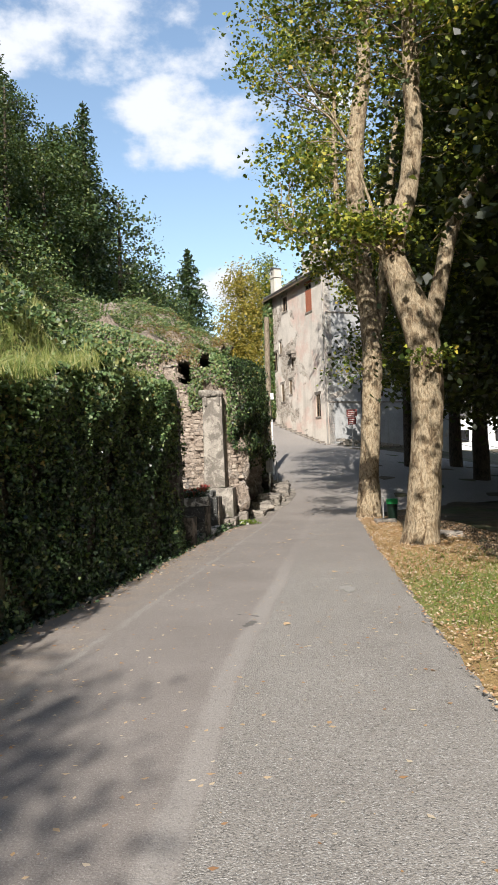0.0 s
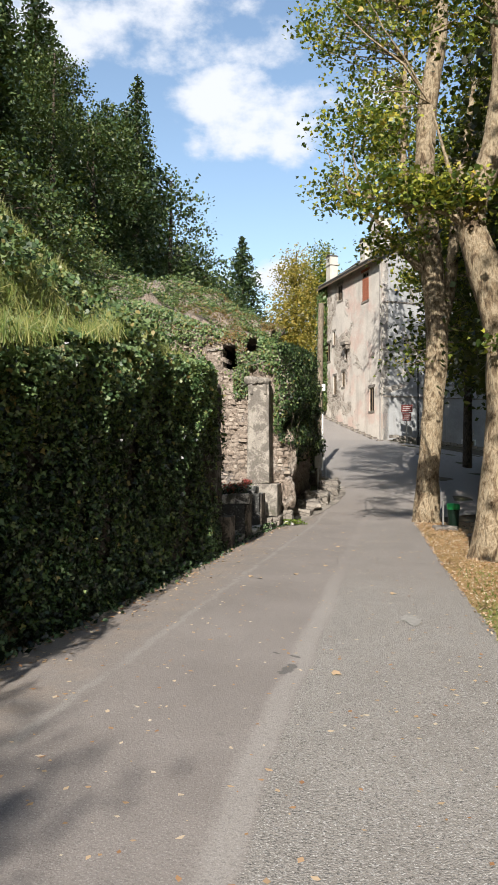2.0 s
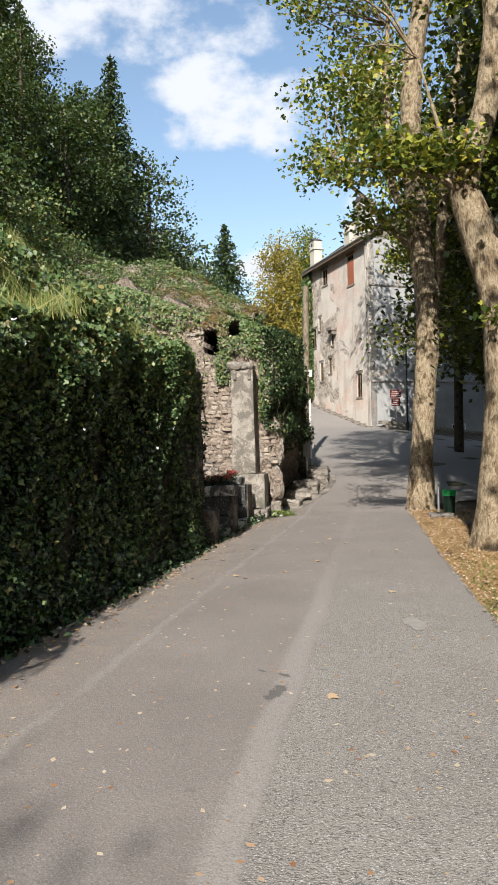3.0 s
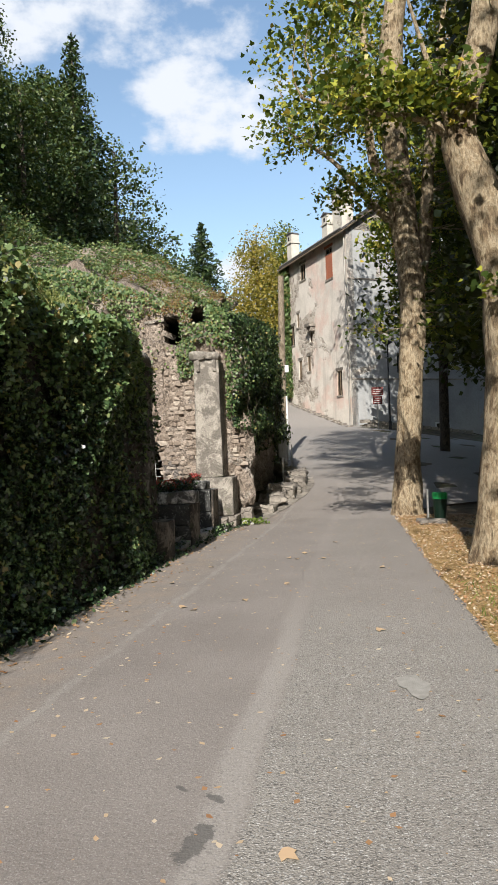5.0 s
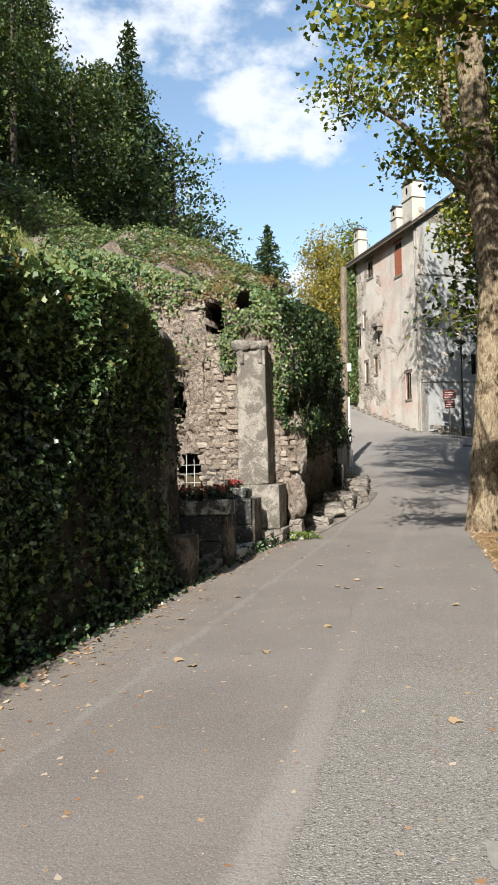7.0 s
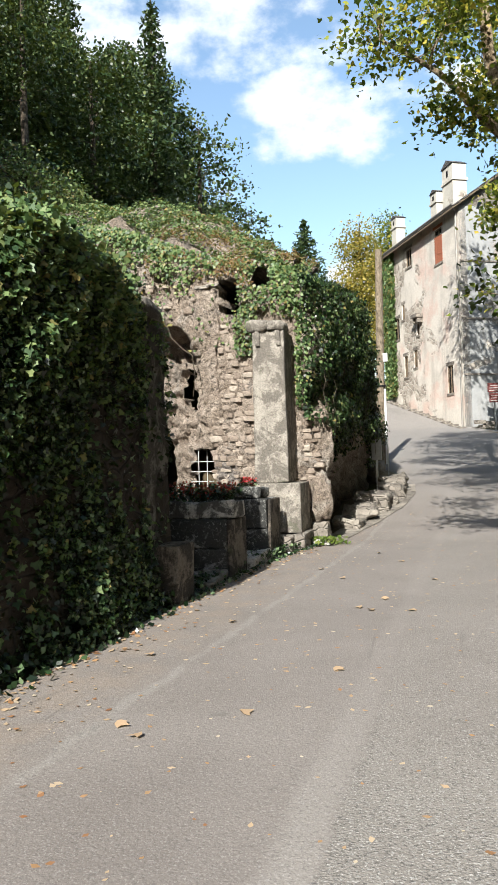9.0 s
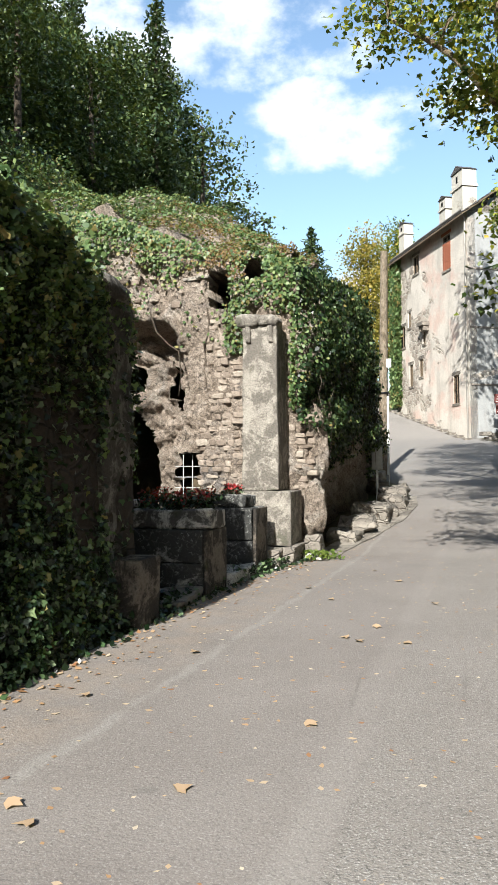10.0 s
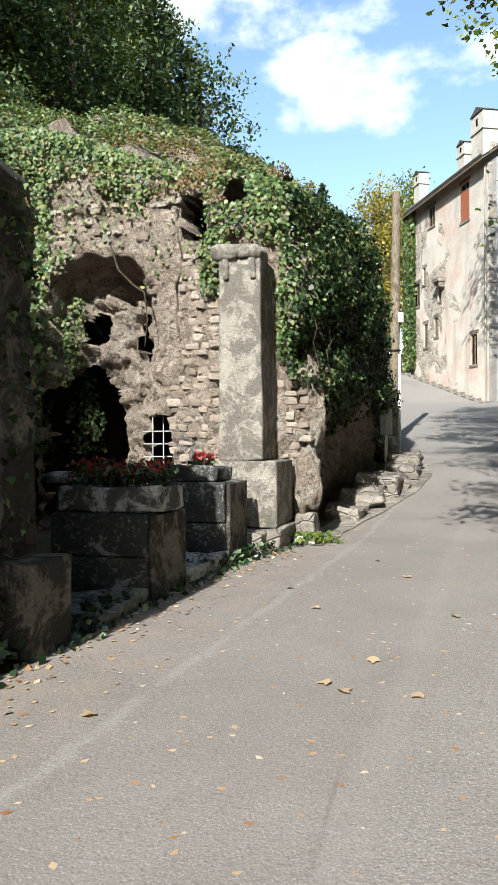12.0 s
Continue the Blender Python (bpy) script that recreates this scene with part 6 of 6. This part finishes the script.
stuff("brambles", leaves("brambles", mound[half], 0.07, SPRIG, (0.3, -0.6, 0.6), 0.7, 0.6, seed=73), IVY_SUN, "bramble mounds growing over the bank", "brambles")
stuff("brambles", leaves("brambles", mound[~half], 0.07, SPRIG, (0.3, -0.6, 0.6), 0.7, 0.6, seed=74), FOREST_LEAF, "dark bramble mounds growing over the bank", "brambles")
# bushes that rise from the bank
for i, (bx_, by_, bz_, r) in enumerate(((-4.4, 9.5, 0.35, 0.5), (-5.2, 13.5, 0.9, 1.3), (-6.2, 17.0, 0.9, 1.4), (-5.2, 6.0, 0.5, 0.7), (-7.5, 11, 1.2, 1.8), (-8.0, 19, 1.2, 1.8), (-8.5, 25, 1.2, 1.6))):
    z0 = land1(bx_, by_)
    b = grow("bush", (bx_, by_, z0), "leafy green bush growing on the bank", [([(bx_, by_, z0 - 0.2), (bx_ + 0.1, by_, z0 + bz_)], [0.05, 0.02])], [((bx_, by_, z0 + bz_ * 0.7), (r, r, r * 0.7), 1.0)], 150, 34, 0.085, DARK_BARK, FOREST_LEAF if i % 2 else IVY_SUN, 230 + i, KITE, 40, 6, 0.6, 0.2, kind_group="bushes on the bank")
    b["category"] = "bush"

# ivy and creeper on the rock
grid = rock_pts.reshape(len(us), rm, 3)
ii = g.integers(0, len(us) - 1, 500000)
kk = g.integers(0, rm, 500000)
weight = np.gradient(us)[ii] / np.gradient(us).max()
sel = g.uniform(0, 1, len(ii)) < weight
ii, kk = ii[sel], kk[sel]
ii = np.concatenate([ii, g.choice(np.arange(len(us)), 70000, p=np.gradient(us) / np.gradient(us).sum())])
kk = np.concatenate([kk, g.integers(nv - 6, rm, 70000)])
P = grid[ii, kk]
N = np.stack([nxs[ii], nys[ii], np.full(len(ii), 0.25)], axis=1)
cap = kk >= nv
x, y, z = P.T
patch = np.array([noise.fractal(Vector((a * 0.9, b * 0.9, c * 0.9)), 1.0, 2.0, 3) for a, b, c in P])
side = (us[ii] > cum[6] - 0.15) & (us[ii] < cum[12])
green = np.zeros(len(ii))
green[cap] = 0.95
fm = front_mask[ii] & ~cap
green = np.where(fm & (z > 5.05 + 0.4 * patch), 0.5, green)
green = np.where(fm & (x < -5.1 + 0.5 * patch) & (z > 1.2), 0.9, green)
green = np.where(fm & (x < -4.0) & (z > 5.0 + 0.5 * patch), 0.95, green)
green = np.where(fm & (x > -3.05) & (x < -2.2) & (z > 3.75 + 0.5 * patch) & (z < 5.1), 0.85, green)
green = np.where(fm & (x > -3.2) & (z > 4.45 + 0.3 * patch), 0.8, green)
green = np.where(fm & (x > -1.55) & (z > 2.7 + 0.6 * patch), 1.0, green)
green = np.where(fm & (x > -3.65) & (x < -2.7) & (z > 3.6) & (z < 5.25), 0.03, green)
green = np.where(fm & (x > -5.35) & (x < -3.95) & (z > 4.5) & (z < 5.5 + 0.3 * patch), 0.12, green)
hang_line = interp(y, [(23, 2.3), (25, 1.75), (28, 1.9), (31, 1.7), (35, 1.4)])
green = np.where(side & ~cap & (z > hang_line + 0.8 * patch), 1.0, green)
on = g.uniform(0, 1, len(ii)) < green
P, N, patch, side, capm, x, y, z = P[on], N[on], patch[on], side[on], cap[on], x[on], y[on], z[on]
N[capm] = [0.0, -0.5, 0.8]
depth = 0.04 + 0.16 * g.uniform(0, 1, len(P)) + np.where(side & ~capm, 0.3 * g.uniform(0, 1, len(P)) * np.clip(patch + 0.8, 0, 1), 0)
P = P + N * depth[:, None]
dry = (~side) & ((patch + 0.22 * g.normal(size=len(P))) > 0.12) & (z > 5.0) & (x > -4.6)
# over half of the flank's leaves get the ivy colours darkened for shade
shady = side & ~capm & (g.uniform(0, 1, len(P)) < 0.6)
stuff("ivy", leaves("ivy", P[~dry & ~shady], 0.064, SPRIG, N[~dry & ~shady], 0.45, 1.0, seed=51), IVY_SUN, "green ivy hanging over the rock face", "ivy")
stuff("ivy", leaves("ivy", P[shady], 0.075, SPRIG, N[shady], 0.6, 1.0, seed=53), SHADED_IVY, "ivy hanging down the side of the rock, coloured as shaded", "ivy")
stuff("creeper", leaves("creeper", P[dry], 0.06, KITE, N[dry], 0.6, 0.7, seed=52), CREEPER, "rust-coloured dry creeper along the top of the rock", "creeper")
for i in range(26):
    u = g.uniform(cum[6], cum[9])
    a, b = np.interp(u, us, px), np.interp(u, us, py)
    na, nb = np.interp(u, us, nxs), np.interp(u, us, nys)
    z1, ln = g.uniform(3.2, 5.0), g.uniform(0.8, 1.9)
    pts = [(a + na * (0.3 + 0.05 * math.sin(k * 2)), b + nb * 0.3 + 0.06 * g.normal(), z1 - ln * k / 6) for k in range(7)]
    vine = thing("vine", pts[0], "bare hanging vine stem on the rock", "vine", group="hanging vines")
    part("stem", Geo().tube(pts, np.linspace(0.009, 0.004, 7), 5), DARK_BARK, vine)
root_pts = [(-4.1, 22.95, 4.5), (-3.95, 22.9, 4.1), (-3.7, 22.9, 3.85), (-3.5, 22.85, 3.72), (-3.45, 22.85, 3.3), (-3.5, 22.85, 2.9)]
vine = thing("vine", root_pts[0], "thick bare root creeping round the arch", "vine", group="hanging vines")
part("stem", Geo().tube(root_pts, [0.016, 0.015, 0.014, 0.012, 0.008, 0.005], 6), DARK_BARK, vine)

# ivy up the far edge of the house
n = 5000
s, hz = g.uniform(8.9, 10.2, n), g.uniform(5.8, 15.6, n)
c = np.array([CORNER + ALONG * a - ACROSS * (0.05 + 0.35 * b) + Vector((0, 0, h)) for a, b, h in zip(s, g.uniform(0, 1, n), hz)])
stuff("ivy", leaves("ivy", c, 0.3, KITE, -np.array(ACROSS), 0.5, 1.0, seed=55), IVY_SUN, "bright green ivy climbing the far edge of the house", "ivy")

# foot of the wall: weeds and fallen leaves
n = 5200
y = g.uniform(2, 23.5, n)
x = interp(y, ROAD_LEFT) - 0.12 + g.normal(scale=0.12, size=n)
c = np.stack([x, y, 0.03 + 0.12 * g.uniform(0, 1, n) * (x < interp(y, ROAD_LEFT))], axis=1)
stuff("weeds", leaves("weeds", c, 0.07, KITE, (0.4, -0.3, 0.8), 0.6, 0, seed=56), SHADED_IVY, "low weeds along the foot of the wall", "weeds")
n = 260
c = np.stack([-0.95 + g.normal(scale=0.16, size=n), 22.85 + g.normal(scale=0.12, size=n), 0.03 + 0.12 * g.uniform(0, 1, n)], axis=1)
stuff("weeds", leaves("weeds", c, 0.08, KITE, (0, -0.4, 0.8), 0.6, 0, seed=57), GREEN_GRASS, "bright green tuft of weeds at the foot of the rock", "weeds")
n = 2600
y = g.uniform(1.5, 40, n)
x = g.uniform(0, 1, n) ** 1.3
x = interp(y, ROAD_LEFT) + 0.1 + x * (np.minimum(interp(y, ROAD_RIGHT), 4.0) - interp(y, ROAD_LEFT) - 0.2)
c = np.stack([x, y, interp(y, CLIMB) + 0.0135], axis=1)
stuff("fallen_leaves", leaves("fallen_leaves", c, 0.038, KITE, (0, 0, 1), 0.06, 0, 0.12, 0.6, seed=58), FALLEN, "small dry leaves scattered on the asphalt", "leaves")
n = 900
y = g.uniform(3, 24, n)
c = np.stack([interp(y, ROAD_LEFT) + 0.05 + np.abs(g.normal(scale=0.18, size=n)), y, np.full(n, 0.014)], axis=1)
stuff("fallen_leaves", leaves("fallen_leaves", c, 0.05, KITE, (0, 0, 1), 0.2, 0, 0.15, 0.6, seed=59), FALLEN, "dry leaves gathered along the foot of the wall", "leaves")
n = 34000
y = g.uniform(1, 24, n)
x = interp(y, VERGE_L) + 0.05 + (interp(y, VERGE_R) + 0.8 - interp(y, VERGE_L)) * g.uniform(0, 1, n)
c = np.stack([x, y, 0.03 + 0.03 * g.uniform(0, 1, n)], axis=1)
stuff("fallen_leaves", leaves("fallen_leaves", c, 0.036, KITE, (0, 0, 1), 0.3, 0, 0.2, 0.5, seed=60), FALLEN, "carpet of dry brown leaves on the verge", "leaves")
n = 16000
y = g.uniform(-2, 15, n)
x = interp(y, VERGE_L) + 0.15 + (interp(y, VERGE_R) - interp(y, VERGE_L)) * g.uniform(0, 1, n)
lush = np.exp(-((y - 9.5) / 3.0) ** 2) * np.clip((x - 2.3) / 0.5, 0, 1)
keep = g.uniform(0, 1, n) < 0.08 + 0.8 * lush
c = np.stack([x, y, np.full(n, 0.06)], axis=1)[keep]
stuff("grass", leaves("grass", c, 0.1, BLADE * [0.1, 1], (0, -0.8, 0.1), 0.6, -2.0, 0.0, seed=64), GREEN_GRASS, "short green grass on the verge", "grass")

# single leaves that lie on the lane
big = leaves("fallen_leaf", np.array([(0.0, 0.0, 0.03)]), 0.13, LOBED, (0, 0, 1), 0.15, 0, 0.3, seed=65)
big.materials.append(FALLEN)
for i, (x, y) in enumerate(((0.45, 17.5), (0.36, 16.9), (-0.83, 13.36), (-0.7, 13.2), (0.2, 17.0), (-0.95, 16.2), (0.75, 16.9), (0.3, 14.7), (-1.3, 14.9), (0.6, 8.3), (-0.2, 18.9), (1.3, 12.2), (0.5, 20.5), (-0.6, 19.7), (1.6, 15.9), (-0.15, 13.7), (1.0, 18.9), (0.1, 21.5))):
    ob = new("fallen_leaf", big)
    ob.matrix_basis = pose(x, y, 0.005, random.uniform(-6, 6), random.uniform(-6, 6), random.uniform(0, 360)) @ Matrix.Diagonal((1, 1, 1, 1))
    tagged(ob, "curled orange-brown plane leaf lying on the asphalt", "leaf", group="fallen leaves on the lane")

# asphalt patch and drain mark on the lane
bm = bmesh.new()
ring = []
for a in np.linspace(0, 2 * math.pi, 30, endpoint=False):
    k = 1 + 0.45 * noise.noise(Vector((math.cos(a) * 1.3, math.sin(a) * 1.3, 4.4))) + 0.2 * noise.noise(Vector((math.cos(a) * 4, math.sin(a) * 4, 1.4)))
    tail = 0.2 * max(0.0, math.cos(a + 1.35)) ** 6
    ring.append(bm.verts.new((1.38 + 0.11 * k * math.cos(a) + 0.1 * tail, 10.6 + 0.2 * k * math.sin(a) - 0.9 * tail, 0.017)))
bm.faces.new(ring)
tagged(part("road_patch", bm, PATCH), "pale worn repair patch in the asphalt", "patch", kind="structure")

# ---- far side of the grove ----
far = thing("far_house", (19.5, 82, 2.0), "small white house seen between the trees", "house")
fx, fy, fz = 21.5, 84, land1(21.5, 84) - 0.3
far.location = (fx, fy, fz)
part("wall", Geo().box(fx - 3.4, fx + 4, fy, fy + 6, fz, fz + 4.2), WHITE, far)
gg = Geo()
gg.add([(fx - 4, fy - 0.5, fz + 4.204), (fx + 4.6, fy - 0.5, fz + 4.204), (fx + 4.6, fy + 6.5, fz + 4.204), (fx - 4, fy + 6.5, fz + 4.204), (fx - 4, fy + 3, fz + 6.2), (fx + 4.6, fy + 3, fz + 6.2)], [(0, 3, 2, 1), (0, 1, 5, 4), (2, 3, 4, 5), (0, 4, 3), (1, 2, 5)])
part("roof", gg, SLATE, far)
for x0 in (-2.6, -0.8, 1.2):
    part("window", Geo().box(fx + x0, fx + x0 + 0.9, fy - 0.03, fy - 0.004, fz + 1.2, fz + 2.6), DARK_GLASS, far)
fence = thing("railing", (15, 60, land1(15, 60)), "pale metal railing beyond the grove", "railing")
for i in range(9):
    x = 13.5 + 1.1 * i
    z = land1(x, 60)
    part("post", Geo().tube([(x, 60, z - 0.2), (x, 60, z + 1.0)], [0.04, 0.04], 6), WHITE_IRON, fence)
for k in (0.5, 0.95):
    part("rail", Geo().tube([(13.5 + 1.1 * i, 60, land1(13.5 + 1.1 * i, 60) + k) for i in range(9)], [0.03] * 9, 6), WHITE_IRON, fence)
notice = thing("notice_board", (-3.4, 66, 6), "small white notice board at the roadside", "notice board")
nz = float(interp(62, CLIMB))
notice.location = (-2.5, 62, nz)
part("board", Geo().box(-2.8, -2.2, 62, 62.05, nz + 0.9, nz + 1.8), WHITE, notice)
part("post", Geo().tube([(-2.5, 62.06, nz - 0.2), (-2.5, 62.06, nz + 1.75)], [0.04, 0.04], 6), STEEL, notice)

# ---- rubble set in the mortar of the rock face ----
STONE = stone_piece_material()
front_cols = np.where(front_mask)[0]
stone_kinds = []
for i in range(6):
    bm = bmesh.new()
    bmesh.ops.create_cube(bm, size=1)
    for v in bm.verts:
        v.co += noise.noise_vector(v.co * 3 + Vector((i * 7.1, 0, 0))) * 0.22
    bmesh.ops.bevel(bm, geom=bm.edges[:], offset=0.14, segments=1, affect="EDGES")
    me = bpy.data.meshes.new("stone")
    bm.to_mesh(me)
    bm.free()
    me.materials.append(STONE)
    stone_kinds.append(me)
for x0, x1, z0, z1, fill in ((-3.3, -2.25, 0.25, 4.3, 0.74), (-5.4, -3.8, 4.62, 5.25, 0.8), (-1.55, -1.2, 1.2, 2.6, 0.7)):
    z = z0
    while z < z1:
        h = random.uniform(0.075, 0.14)
        x = x0 + random.uniform(0, 0.1)
        while x < x1:
            w = random.uniform(0.11, 0.27)
            if random.random() < fill and cave_depth(0.95 + (x + w / 2 - 0.95) * 1.034, 1.57 + (z - 1.57) * 1.034) < 0.02:
                col_ = front_cols[np.argmin(np.abs(px[front_cols] - (x + w / 2)))]
                row_ = int(np.argmin(np.abs(grid[col_, :nv, 2] - (z + h / 2))))
                ob = new("stone", random.choice(stone_kinds))
                ob.parent = rock
                ob.matrix_basis = pose(x + w / 2, float(grid[col_, row_, 1]) + 0.047, z + h / 2 + random.uniform(-0.02, 0.02), random.uniform(-4, 4), random.uniform(-7, 7), random.uniform(-6, 6)) @ Matrix.Diagonal((w * 0.94, 0.13, h * 0.92, 1))
            x += w + 0.015
        z += h + 0.015
